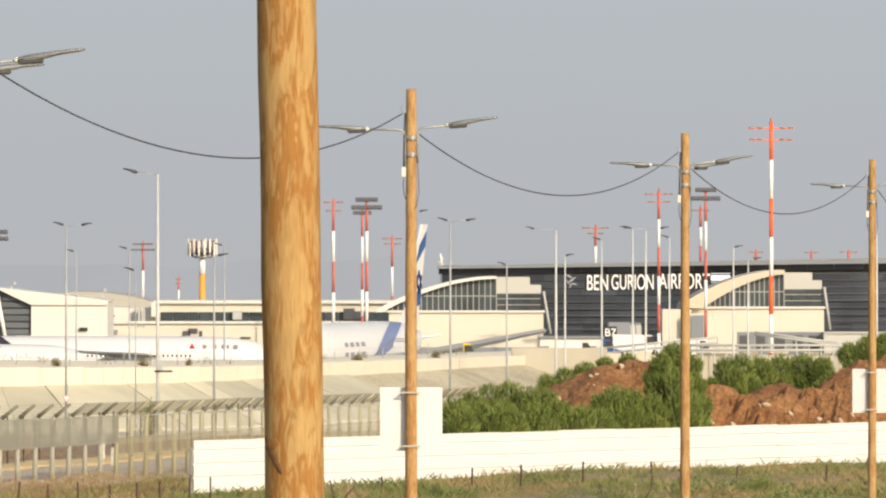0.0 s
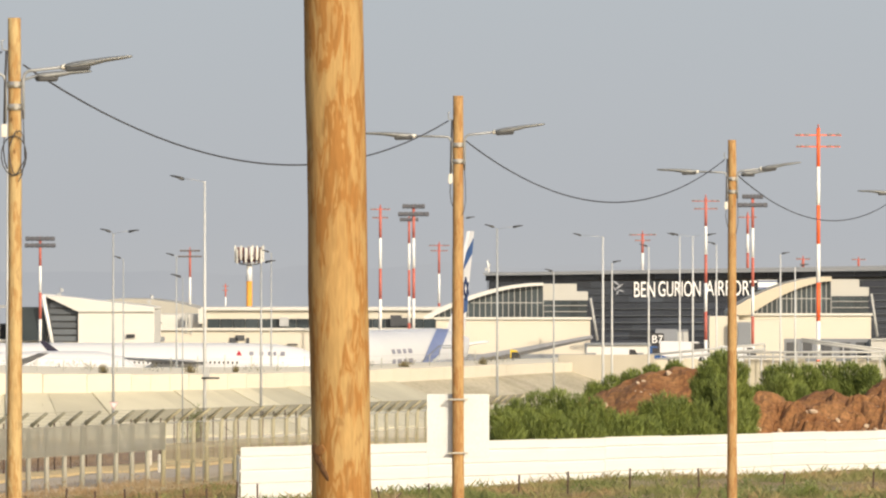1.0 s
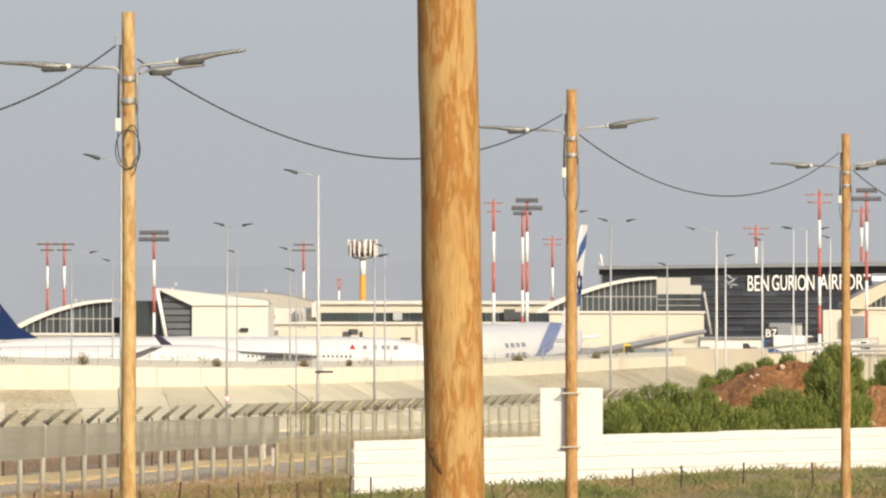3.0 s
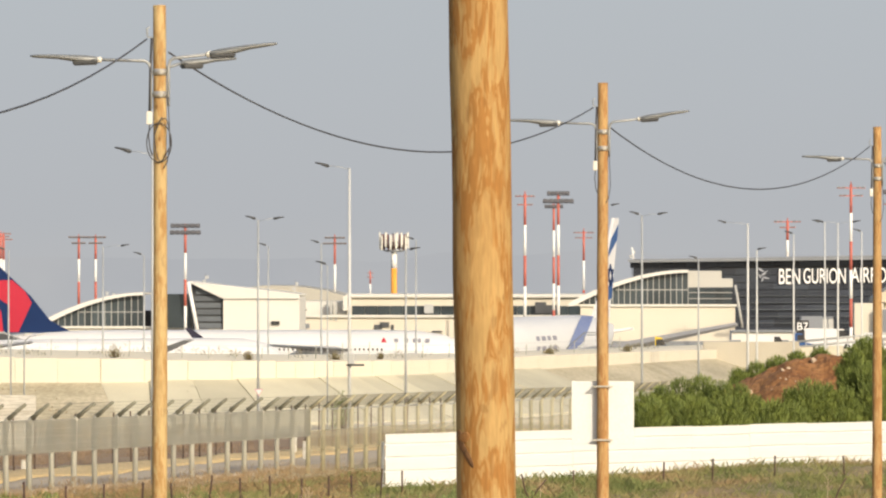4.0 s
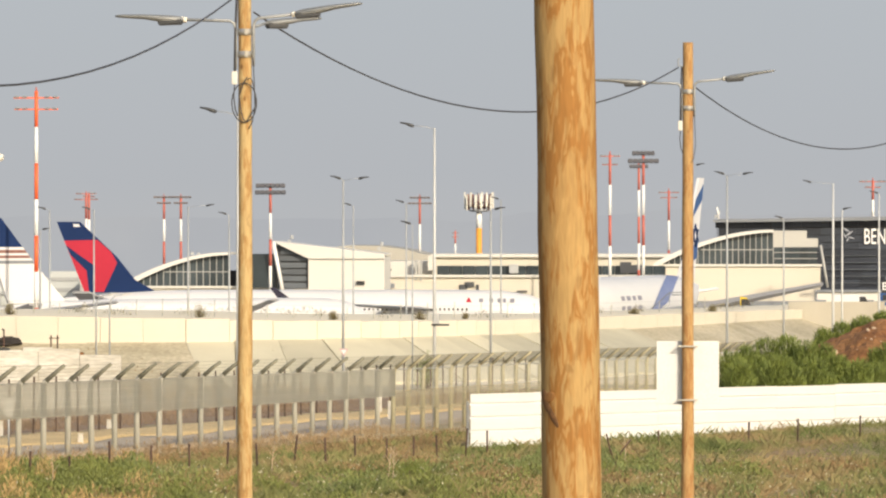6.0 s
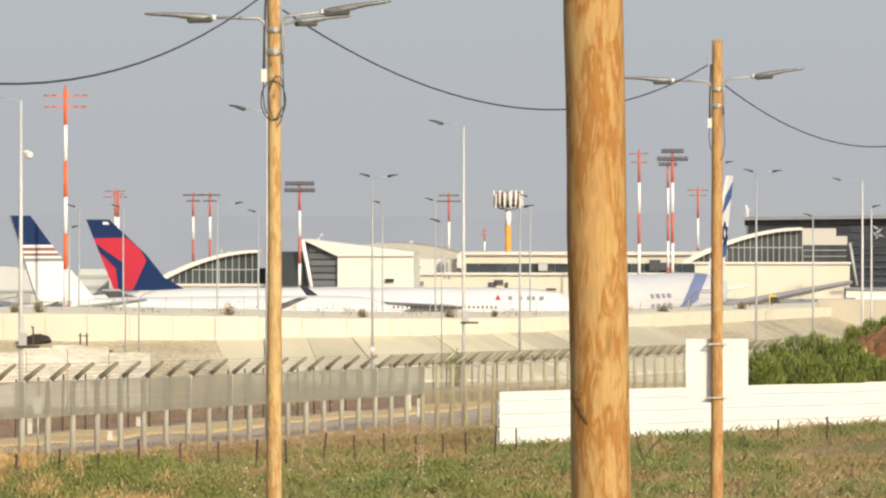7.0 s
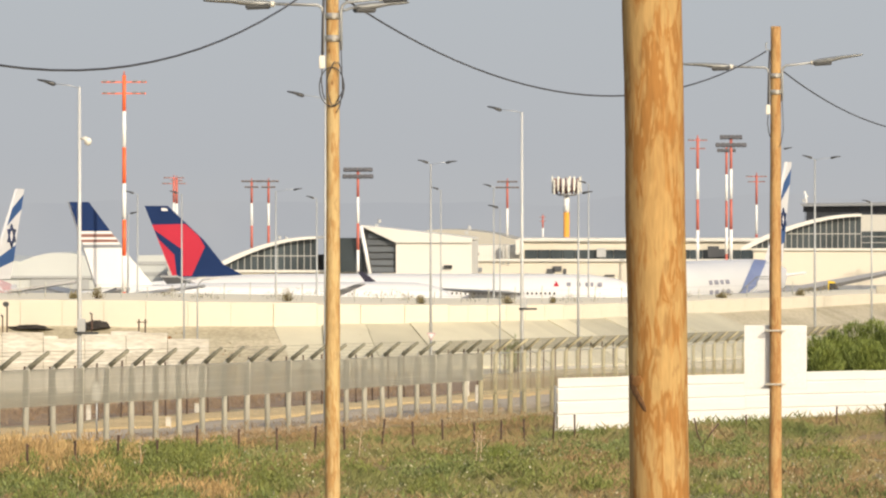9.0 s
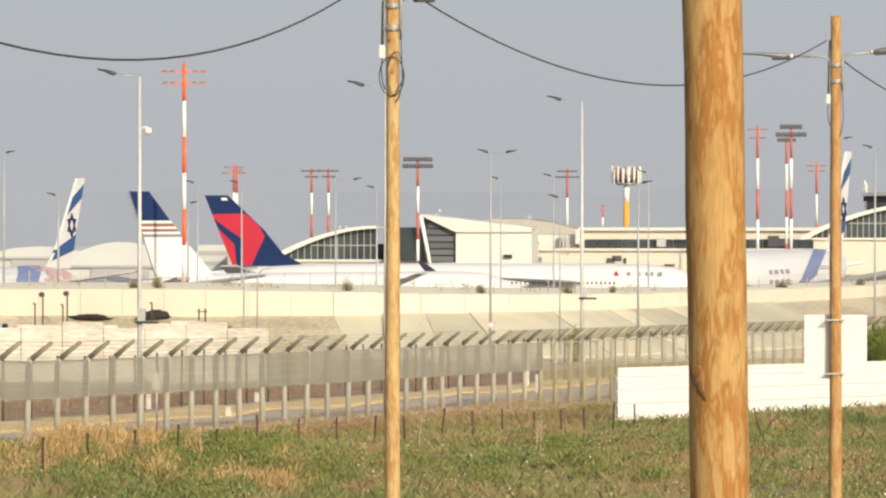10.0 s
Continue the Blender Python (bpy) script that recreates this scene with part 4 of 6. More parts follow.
leaf_patch("scrub_brush", brush, leaf_material("brush_leaf", (0.22, 0.135, 0.08), (0.25, 0.18, 0.105), .75, 1.25), "low reddish dry brush beyond the road", .10, 23, .10)

# ---- airfield: light masts, lamps, tower ----
APRON_Z = -8.8
bm = bmesh.new()
bm.faces.new([bm.verts.new(p) for p in ((-330, 560, APRON_Z + .02), (330, 690, APRON_Z + .02), (330, 1500, APRON_Z + .02), (-330, 1500, APRON_Z + .02))])
tagged(part("apron", bm, APRON), "wide pale concrete aircraft apron", "apron", kind="structure")


NEAR_RACK = material("floodlight_housing", (0.085, 0.087, 0.10), 0.6, scale=2, amount=0.4)
# far racks are lighter: haze painted into their colour
FAR_RACK = material("hazed_floodlight", (0.16, 0.13, 0.12), 0.6, scale=2, amount=0.4)


def mast(b, d, e_top, e_low, width, bands, arms, head="arms", dark=False, paint=None):
    """A lattice-slim light mast in red and white bands; arms: metres below the top, half width."""
    paint = paint or (DULL_RED if dark else ORANGE)
    width *= .8
    top, low = by_bearing(b, e_top, d), by_bearing(b, e_low, d)
    foot = APRON_Z if d > 520 else ground_height(top.x, d)
    h = top.z - foot
    m = thing("light_mast", pose(top.x, d, foot), "tall red and white banded floodlight mast beside the apron", "light mast", "light masts")
    seen = top.z - low.z
    edges = [0.0]
    for k in range(bands):
        edges.append(seen * (k + 1) / bands)
    while edges[-1] < h - .5:
        edges.append(min(h, edges[-1] + seen / bands))
    for k, (p, q) in enumerate(zip(edges, edges[1:])):
        part("band", tube([(0, 0, h - q), (0, 0, h - p)], [width / 2 * (1 + .25 * q / h), width / 2 * (1 + .25 * p / h)], 10), paint if k % 2 == 0 else MAST_WHITE, m, "red band" if k % 2 == 0 else "white band")
    for drop, half in arms:
        z = h - drop
        if head == "arms":
            part("crossarm", box((half * 2, width * .35, width * .35), (0, 0, z)), paint, m)
            for s in (-.85, -.5, .5, .85):
                part("floodlight", box((half * .22, width * .7, width * .4), (s * half, -.1, z + width * .25), .03), LAMP_GREY, m)
        else:
            far = d > 900
            part("crossarm", box((half * 2, width * .3, width * (.3 if far else .9)), (0, .05, z)), FAR_RACK if far else NEAR_RACK, m)
            n = 6
            for k in range(n):
                part("floodlight", box((half * 2 / n * .9, width * 1.1, width * (.55 if far else 1.45)), (half * (2 * (k + .5) / n - 1), -.2, z), .05, turn=pose(0, 0, 0, -18)), FAR_RACK if far else NEAR_RACK, m, "dark boxy floodlight")
    part("tip_light", tube([(0, 0, h), (0, 0, h + width)], width * .22, 6), DULL_RED, m)
    return m


for u, d, v0, v1, w, n, arms, head, dark in (
        (1365, 640, 215, 625, .52, 6, ((.8, 2.6), (2.1, 2.5)), "arms", False),
        (-425, 640, 242, 628, .52, 6, ((.8, 2.6), (2.1, 2.5)), "arms", False),
        (1166, 800, 338, 590, .50, 5, ((.5, 2.0), (1.6, 1.7)), "arms", True),
        (1249, 800, 340, 600, .50, 5, ((-.3, 1.5), (.9, 2.1)), "rack", True),
        (1240, 1000, 368, 470, .60, 3, ((.5, 1.6),), "arms", True),
        (1054, 1000, 402, 470, .60, 2, ((.2, 2.4), (1.2, 1.4)), "arms", True),
        (590, 800, 355, 572, .50, 4, ((.3, 1.4), (1.5, 1.1)), "arms", True),
        (641, 840, 372, 560, .45, 4, ((.4, 1.4),), "rack", True),
        (649, 800, 356, 570, .50, 4, ((-.2, 1.6), (.9, 2.2)), "rack", True),
        (694, 980, 420, 525, .50, 2, ((.3, 1.8), (1.2, 1.5)), "arms", True),
        (253, 980, 430, 528, .50, 2, ((.2, 1.8), (1.2, 2.1)), "rack", True),
        (316, 1400, 492, 535, .5, 2, ((.4, .8), (1.4, .8)), "arms", True),
        (-336, 980, 424, 560, .5, 3, ((.1, 1.8), (1.1, 2.1)), "arms", True),
        (-331, 940, 426, 560, .5, 3, ((.4, 1.0),), "arms", True),
        (-202, 960, 430, 550, .5, 3, ((.1, 1.8), (1.1, 1.2)), "rack", True),
        (-172, 960, 430, 550, .5, 3, ((.1, 1.8), (1.1, 1.2)), "rack", True),
        (-12.5, 760, 412, 600, .46, 4, ((-.1, 2.0), (.8, 2.1)), "rack", True),
        (1338, 1300, 446, 480, .8, 2, ((.1, 1.6), (1.4, .7)), "arms", True),
        (1436, 1300, 447, 480, .7, 2, ((.1, 1.6),), "arms", True),
        (1502, 1300, 446, 480, .7, 2, ((.1, 2.0),), "arms", True)):
    mast(U(u) - (.5 if u < -300 else 0), d, V(v0), V(v1), w, n, arms, head, dark)


PALE_STEEL = material("pale_galvanised_steel", (0.52, 0.53, 0.525), 0.5, 0.1, scale=1.5, amount=0.4)


def street_lamp(u, d, v_top, heads, thick=.17, dome=False, box_at=None):
    """heads: reach to each side in metres."""
    b = U(u) - (.6 if u < -300 else 0)
    top = by_bearing(b, V(v_top), d)
    foot = ground_height(top.x, d) if d < 520 else APRON_Z
    h = top.z - foot
    p = thing("street_lamp", pose(top.x, d, foot - .1), "slim grey steel lamp post with a small dark lantern", "street lamp", "lamp posts along the airfield")
    part("post", tube([(0, 0, 0), (0, 0, h * .5), (0, 0, h)], [thick * .62, thick * .5, thick * .34], 8), PALE_STEEL if d < 300 or u > 950 else STEEL, p)
    for reach in heads:
        s = 1 if reach > 0 else -1
        a = part("arm", tube([(0, 0, h - .05), (reach * .5, -.05, h + .07), (reach, -.1, h + .12)], .013, 6), GALV, p)
        hd = part("lantern", lamp_head(.8), LAMP_DARK, a, "dark flat lantern")
        hd.matrix_basis = pose(reach - .1 * s, -.1, h + .1, 0, 3 * s, 0 if s > 0 else 180) @ Matrix.Diagonal((.9, 1, 1.5, 1))
    if dome:
        part("camera_arm", tube([(0, 0, h - 2.0), (.3, -.1, h - 1.95)], .05, 6), WHITE_BOX, p)
        bm = bmesh.new()
        bmesh.ops.create_uvsphere(bm, u_segments=12, v_segments=8, radius=.15, matrix=pose(.34, -.12, h - 2.1))
        part("camera_dome", bm, WHITE_BOX, p, "white camera dome")
    if box_at:
        part("cabinet", box((.3, .25, .5), (.1, -.2, box_at), .02), GALV, p)
        part("camera_bracket", box((.9, .08, .1), (.3, -.2, box_at - .3), .02), LAMP_DARK, p)
    return p


for u, d, vt, heads, kw in (
        (279, 279, 305, (-1.1,), dict(box_at=5.5)), (-70, 237, 279, (-1.0,), {}), (-504, 215, 258, (-1.0,), dict(dome=True, box_at=4.6)),
        (117, 372, 398, (-.25, 1.1), {}), (135, 500, 445, (-.3,), {}), (229, 480, 440, (-.3,), {}), (240, 385, 478, (-.2,), dict(thick=.1)),
        (379, 376, 452, (.35,), {}), (397, 500, 434, (-.3,), {}), (797, 400, 390, (1.2, -.3), {}), (897, 480, 468, (-.2,), {}),
        (984, 470, 405, (-1.9,), dict(thick=.22)), (1000, 470, 452, (.15,), {}), (1065, 480, 424, (-.2,), {}), (1143, 470, 404, (-1.3, 1.3), {}),
        (1185, 520, 420, (-.2,), {}), (1298, 500, 437, (.2,), {}), (1324, 500, 458, (.6,), {}), (736, 480, 374, (.4,), {}),
        (-748, 440, 398, (.3,), {}), (-650, 440, 474, (-.3,), {}), (-417, 480, 488, (.3,), {}), (-400, 470, 452, (-.4,), {}), (-321, 470, 452, (-.4,), {}),
        (-159, 470, 446, (1.6,), {}), (-86, 480, 461, (-.3,), {}), (1120, 520, 404, (-.6,), {}), (1552, 500, 402, (-.3,), {})):
    street_lamp(u, d, vt, heads, **kw)

# two short bent lamps on the bank
for u, s in ((-294, 1), (-318, 1)):
    p = by_bearing(U(u) - .5, V(735), 385)
    g = ground_height(p.x, 385)
    q = thing("bent_lamp_post", pose(p.x, 385, g), "low curved grey lamp post on the bank", "lamp post", "bent lamp posts")
    h = 7 - 13.5 * .385 - g + .4
    part("post", tube([(0, 0, -.2), (0, 0, h - .8), (.1, 0, h - .35), (.35, 0, h - .1), (.9, 0, h)], [.07, .06, .05, .045, .04], 8), STEEL, q)
    hd = part("lantern", lamp_head(.7), WHITE_BOX, q)
    hd.location = (.85, 0, h)


def antenna_tower():
    d = 900
    t = by_bearing(U(358), V(420), d)
    q = thing("antenna_tower", pose(t.x, d, APRON_Z), "round white and amber telecom tower ringed with white panel antennas", "tower")
    h = t.z - APRON_Z
    z1, z2 = 7 + V(486) * .9 - APRON_Z, 7 + V(455) * .9 - APRON_Z
    part("lower_shaft", tube([(0, 0, 0), (0, 0, z1)], [.52, .48], 14), AMBER, q, "amber painted shaft")
    part("upper_shaft", tube([(0, 0, z1), (0, 0, z2)], [.48, .46], 14), MAST_WHITE, q, "white painted shaft")
    part("platform", tube([(0, 0, z2 - .2), (0, 0, z2), (0, 0, z2 + .15)], [1.2, 1.7, 1.7], 16), GALV, q)
    for k in range(16):
        a = k * math.tau / 16 + .2
        r = 2.3
        an = part("antenna", box((.28, .2, 2.3), (0, 0, 0), .04), WHITE_BOX, q, "white panel antenna")
        an.matrix_basis = pose(r * math.cos(a), r * math.sin(a), z2 + 1.5 + .3 * math.sin(k * 2.6), 0, 0, math.degrees(a) + 90)
        part("strut", tube([(.4 * math.cos(a), .4 * math.sin(a), z2 + .3), (r * math.cos(a), r * math.sin(a), z2 + 1.0)], .06, 5), RUST, q)
        part("strut", tube([(.4 * math.cos(a), .4 * math.sin(a), z2 + 1.2), (r * math.cos(a), r * math.sin(a), z2 + 1.5)], .05, 5), GALV, q)
    for k in range(12):
        a = k * math.tau / 12
        part("pipe", tube([(1.75 * math.cos(a), 1.75 * math.sin(a), z2 + .1), (1.95 * math.cos(a), 1.95 * math.sin(a), z2 + 2.6)], .09, 5), BROWN, q, "rusty antenna pipe")
    part("lower_ring", tube([(1.9 * math.cos(k * math.tau / 20), 1.9 * math.sin(k * math.tau / 20), z2 + .55) for k in range(21)], .08, 5), RUST, q)
    part("core", tube([(0, 0, z2), (0, 0, h - .3)], .3, 10), GALV, q)


antenna_tower()


# ---- terminal ----
FAR_EMBLEM = material("pale_emblem", (0.34, 0.36, 0.40), 0.6, scale=0.5, amount=0.4)


def terminal():
    d = 905
    k = d / 1000
    X = lambda u: U(u) * k
    Z = lambda v: EYE + V(v) * k
    t = thing("terminal", pose(0, d, 0), "long dark metal-clad airport terminal with white roof lettering", "terminal")
    part("core", box((X(1850) - X(782), 40, Z(470) - APRON_Z), ((X(1850) + X(782)) / 2, 21, (Z(470) + APRON_Z) / 2)), DARK_TRIM, t)
    part("roof", slab([(X(771), Z(471)), (X(775), Z(476)), (X(1850), Z(463)), (X(1850), Z(452))], 44), GREY_CLAD, t, "grey roof edge").location = (0, 20, 0)
    rows = [(474, 486)] + [(486 + 13 * j, 499 + 13 * j) for j in range(9)]
    for j, (a, b) in enumerate(rows):
        u = 776 + (j * 7 if j < 2 else 14)
        while u < 1840:
            w = 44 + 20 * ((int(u) * 7 + j * 13) % 5) / 5
            if not (j > 1 and u + w < 930):
                rise = (u - 780) * .012
                part("panel", box((w * k / 10 - .05, .3, (b - a) * k / 10 - .10), (X(u + w / 2), -.05 - .05 * (j % 2), Z((a + b) / 2 - (rise if j == 0 else rise * .4)))), DARK_CLAD, t)
            u += w
    # lettering and emblem
    for word, u0, u1, v0, v1 in (("BEN", 1039, 1076, 514, 487), ("GURION", 1082, 1156.5, 513, 486), ("AIRPORT", 1165.5, 1256, 511.5, 484.5)):
        cu = bpy.data.curves.new("lettering", "FONT")
        cu.body, cu.size, cu.extrude, cu.offset = word, 1.0, .06, .002
        o = new("lettering", cu)
        bpy.context.view_layer.update()
        me = bpy.data.meshes.new_from_object(o.evaluated_get(bpy.context.evaluated_depsgraph_get()))
        bpy.data.objects.remove(o)
        xs, ys = [v.co.x for v in me.vertices], [v.co.y for v in me.vertices]
        sx, sy = (X(u1) - X(u0)) / (max(xs) - min(xs)), (Z(v1) - Z(v0)) / (max(ys) - min(ys))
        for v in me.vertices:
            v.co = Vector(((v.co.x - min(xs)) * sx, -v.co.z * 2, (v.co.y - min(ys)) * sy))
        me.materials.append(LETTER)
        o = new("lettering", me)
        o.parent, o.location = t, (X(u0), -.55, Z(v0))
        o["label"] = "large white letters spelling the airport name"
    for u, v, long, wide, turn in ((1007, 489, 1.5, .38, 35), (1012, 496, 1.9, .34, -35), (1005, 500, 1.2, .26, 60), (1016, 503, 1.3, .28, 20), (1010, 506, 1.1, .24, -60)):
        part("emblem", slab([(-long / 2, 0), (0, wide / 2), (long / 2, .05), (0, -wide / 2)], .15), FAR_EMBLEM, t, "pale abstract emblem").matrix_basis = pose(X(u), -.5, Z(v), 0, turn, 0)
    for j in range(11):
        v = 487 + 12 * j
        part("louvre_rail", box((X(1850) - X(1395), .3, .08), ((X(1850) + X(1395)) / 2, -.35, Z(v - 3))), LOUVRE, t, "thin grey horizontal rail")
        if j > 3:
            part("louvre_rail", box((X(1175) - X(965), .3, .09), ((X(1175) + X(965)) / 2, -.35, Z(v))), LOUVRE, t)
    part("flag_panel", box((3.1, .12, 1.5), (X(1275), -.45, Z(492))), LETTER, t, "white panel with two blue bars")
    for v in (486, 498):
        part("flag_bar", box((3.1, .1, .22), (X(1275), -.55, Z(v))), BLUE, t)
    part("roof_mast", tube([(X(783), 2, Z(472)), (X(779), 2, Z(449))], .15, 6), MAST_WHITE, t)
    return t


terminal()


# Greyed to paint the weaker light on the step blocks; also the grey annex.
STEP_GREY = material("pale_grey_cladding", (0.46, 0.455, 0.415), 0.8, scale=0.1, amount=0.5, second=(0.43, 0.42, 0.385), fine=0.04)


def curve_height(x):
    """Rise of the hall's vaulted roof from its low end (0) to its high end (1)."""
    return math.sin(min(1, x) * math.pi / 2) ** 0.85


def gate_hall(u0, u1, v_base, v_top, d, label, bays=19, steps=True, rim=.34, droop=.5, roof=ROOF_SHEET):
    """A vaulted glazed gate hall on a cream base; the roof climbs from u0."""
    k = d / 1000
    X = lambda u: U(u) * k
    wide, high = X(u1) - X(u0), (v_base - v_top) / 10 * k
    zb = EYE + V(v_base) * k
    g = thing("gate_hall", pose(X(u0), d, zb), label, "gate hall", "gate halls")
    low = APRON_Z - zb
    part("base_wall", box((wide * .97, 18, -low), (wide * .5, 9, low / 2), .05), CREAM, g, "cream stone-clad base wall")
    part("plinth", box((wide * 1.0, 19, -low - 5.2), (wide * .50, 8.9, (low - 5.2) / 2), .05), GREY_CLAD, g, "grey ground floor")
    part("ledge", box((wide * .99, .5, .35), (wide * .5, -.2, .1), .05), CREAM_PALE, g)
    n = 26
    span = .75
    pts = [(wide * span * i / n - wide * .06, high * curve_height(i / n)) for i in range(n + 1)]
    shell = [(x, z + rim) for x, z in pts] + [(x, max(.02, z - .05 - droop * (1 - i / n) ** 1.3)) for i, (x, z) in list(enumerate(pts))[::-1]]
    part("roof_shell", slab(shell, 20), roof, g, "pale curved roof shell").location = (0, 8.6, 0)
    for i in range(bays):
        xa, xb = wide * .69 * i / bays, wide * .69 * (i + 1) / bays
        ha, hb = [high * curve_height((x + wide * .06) / (wide * span)) - .05 for x in (xa, xb)]
        if hb < .5:
            continue
        part("pane", slab([(xa + .05, .25), (xb - .05, .25), (xb - .05, hb), (xa + .05, max(.3, ha))], .1), GLASS, g)
        part("mullion", box((.10, .2, hb), (xb, -.02, hb / 2)), MULLION, g)
    part("transom", box((wide * .45, .2, .12), (wide * .46, -.02, high * .48)), MULLION, g)
    if steps:
        part("upper_block", box((wide * .22, 15, high * .24), (wide * .79, 8, high * .92), .05), STEP_GREY, g)
        part("lower_block", box((wide * .28, 15, high * .26), (wide * .83, 7.7, high * .68), .05), STEP_GREY, g)
        for i in range(5):
            part("pane", box((wide * .05, .1, high * .50), (wide * (.718 + .055 * i), .2, high * .29)), GLASS, g)
        for f in (.22, .40):
            part("rail_band", box((wide * .27, .2, .09), (wide * .83, 0, high * f)), MULLION, g)
        part("prop", tube([(wide * .985, -.3, high * .62), (wide * 1.03, -.3, -3.2)], .2, 6), MULLION, g, "slanting white prop")
    part("back_block", box((wide * .7, 14, high * .5), (wide * .6, 11, high * .25)), DARK_TRIM, g)
    return g


gate_hall(684, 966, 553, 493, 840, "vaulted gate hall with a curved pale roof and tall windows")
gate_hall(1222, 1462, 546, 485, 845, "vaulted gate hall with a tan roof before the dark terminal", rim=.62, droop=2.4, roof=TAN_ROOF)
gate_hall(-262, -5, 592, 533, 830, "vaulted glazed hall beside a white wedge block", bays=15, steps=False)


def block(name, u0, u1, v0, v1, d, depth, mat, label, category="building", low=None):
    k = d / 1000
    x0, x1, z0, z1 = U(u0) * k, U(u1) * k, EYE + V(v1) * k, EYE + V(v0) * k
    if low is None:
        z0 = APRON_Z
    t = thing(name, pose((x0 + x1) / 2, d, z0), label, category)
    part("body", box((x1 - x0, depth, z1 - z0), (0, depth / 2, (z1 - z0) / 2), .06), mat, t)
    return t, (x1 - x0), (z1 - z0), k


def wedge_hall():
    d = 825
    k = d / 1000
    X = lambda u: U(u) * k
    Z = lambda v: EYE + V(v) * k
    t = thing("wedge_hall", pose(0, d, 0), "white wedge-shaped gate block with a dark louvred end", "gate hall")
    part("body", slab([(X(55), APRON_Z), (X(190), APRON_Z), (X(190), Z(537)), (X(55), Z(520))], 16), CREAM_PALE, t).location = (0, 8, 0)
    part("roof", slab([(X(-8), Z(509)), (X(-6), Z(511)), (X(191), Z(534)), (X(191), Z(532))], 17), ROOF_SHEET, t, "sloping white roof").location = (0, 8.2, 0)
    part("roof_face", slab([(X(-4), Z(512)), (X(55), Z(540)), (X(191), Z(540)), (X(191), Z(532))], .4), CREAM_PALE, t).location = (0, -.25, 0)
    part("dark_end", slab([(X(0), Z(594)), (X(54), Z(594)), (X(54), Z(538)), (X(-3), Z(513))], 6), DARK_TRIM, t).location = (0, 4, 0)
    for j in range(6):
        v = 588 - 12 * j
        u0 = 2 - (588 - v) * .05
        part("louvre", box((X(52) - X(u0 + (12 if j > 4 else 0)), .3, .75), ((X(52) + X(u0)) / 2, .8, Z(v)), .03), LOUVRE, t)
    part("prop", tube([(X(-7), -.4, Z(511)), (X(10), -.4, Z(600))], .3, 8), MAST_WHITE, t, "slanting white steel prop")
    part("glass_bay", box((X(-4) - X(-68), 8, Z(532) - Z(592)), ((X(-4) + X(-68)) / 2, 6, (Z(532) + Z(592)) / 2)), GLASS, t)
    for u in (148,):
        part("vent", box((1.2, .3, .5), (X(u), -.3, Z(583))), BLACK, t)
    return t


wedge_hall()


def pier():
    d = 870
    k = d / 1000
    X = lambda u: U(u) * k
    Z = lambda v: EYE + V(v) * k
    t = thing("pier_building", pose(0, d, 0), "long flat cream pier building with a dark window band", "building")
    part("body", box((X(730) - X(275), 25, Z(536) - APRON_Z), ((X(730) + X(275)) / 2, 12.5, (Z(536) + APRON_Z) / 2)), CREAM, t)
    part("roof_edge", box((X(735) - X(272), 26, .5), ((X(735) + X(272)) / 2, 12.2, Z(535)), .08), CREAM_PALE, t)
    part("ledge", box((X(735) - X(190), 1.6, .4), ((X(735) + X(190)) / 2, -.8, Z(571)), .08), CREAM_PALE, t)
    part("lower_front", box((X(735) - X(190), 1.0, Z(573) - APRON_Z), ((X(735) + X(190)) / 2, -.5, (Z(573) + APRON_Z) / 2)), CREAM, t)
    u = 284
    while u < 715:
        if not 374 < u < 392:
            part("window", box((1.90, .2, 1.45), (X(u + 11), -.08, Z(561)), .02), GLASS, t)
        u += 22.5
    part("step_block", box((X(275) - X(190), 20, Z(545) - APRON_Z), ((X(275) + X(190)) / 2, 11, (Z(545) + APRON_Z) / 2), .05), CREAM_PALE, t)
    for u, w, v, h, mat in ((247, 4, 560, 36, MULLION), (256, 3, 562, 36, MULLION), (272, 8, 548, 26, CREAM_PALE), (420, 16, 558, 16, GALV), (198, 10, 560, 4, BLACK), (203, 12, 588, 8, GREY_CLAD)):
        part("service_box", box((w * k / 10, 1.2, h * k / 10), (X(u), -.7, Z(v)), .05), mat, t)
    for u, v, w, h in ((331, 590, 14, 8), (342, 586, 16, 9), (356, 591, 5, 10), (435, 598, 18, 3), (149, 590, 18, 8), (618, 556, 20, 20), (640, 558, 26, 14)):
        part("opening", box((w * k / 10, .3, h * k / 10), (X(u), -1.15, Z(v)), .02), DARK_TRIM, t)
    return t


pier()
# curved tan roof behind the pier
d = 980
k = d / 1000
q = thing("vault_roof_building", pose(0, d, 0), "hall behind with a low tan vaulted roof", "building")
pts = [(U(u) * k, EYE + V(v) * k) for u, v in ((40, 534), (80, 522), (140, 516), (190, 517), (240, 524), (285, 536))]
part("roof", slab(pts + [(pts[-1][0], APRON_Z), (pts[0][0], APRON_Z)], 30), VAULT, q)


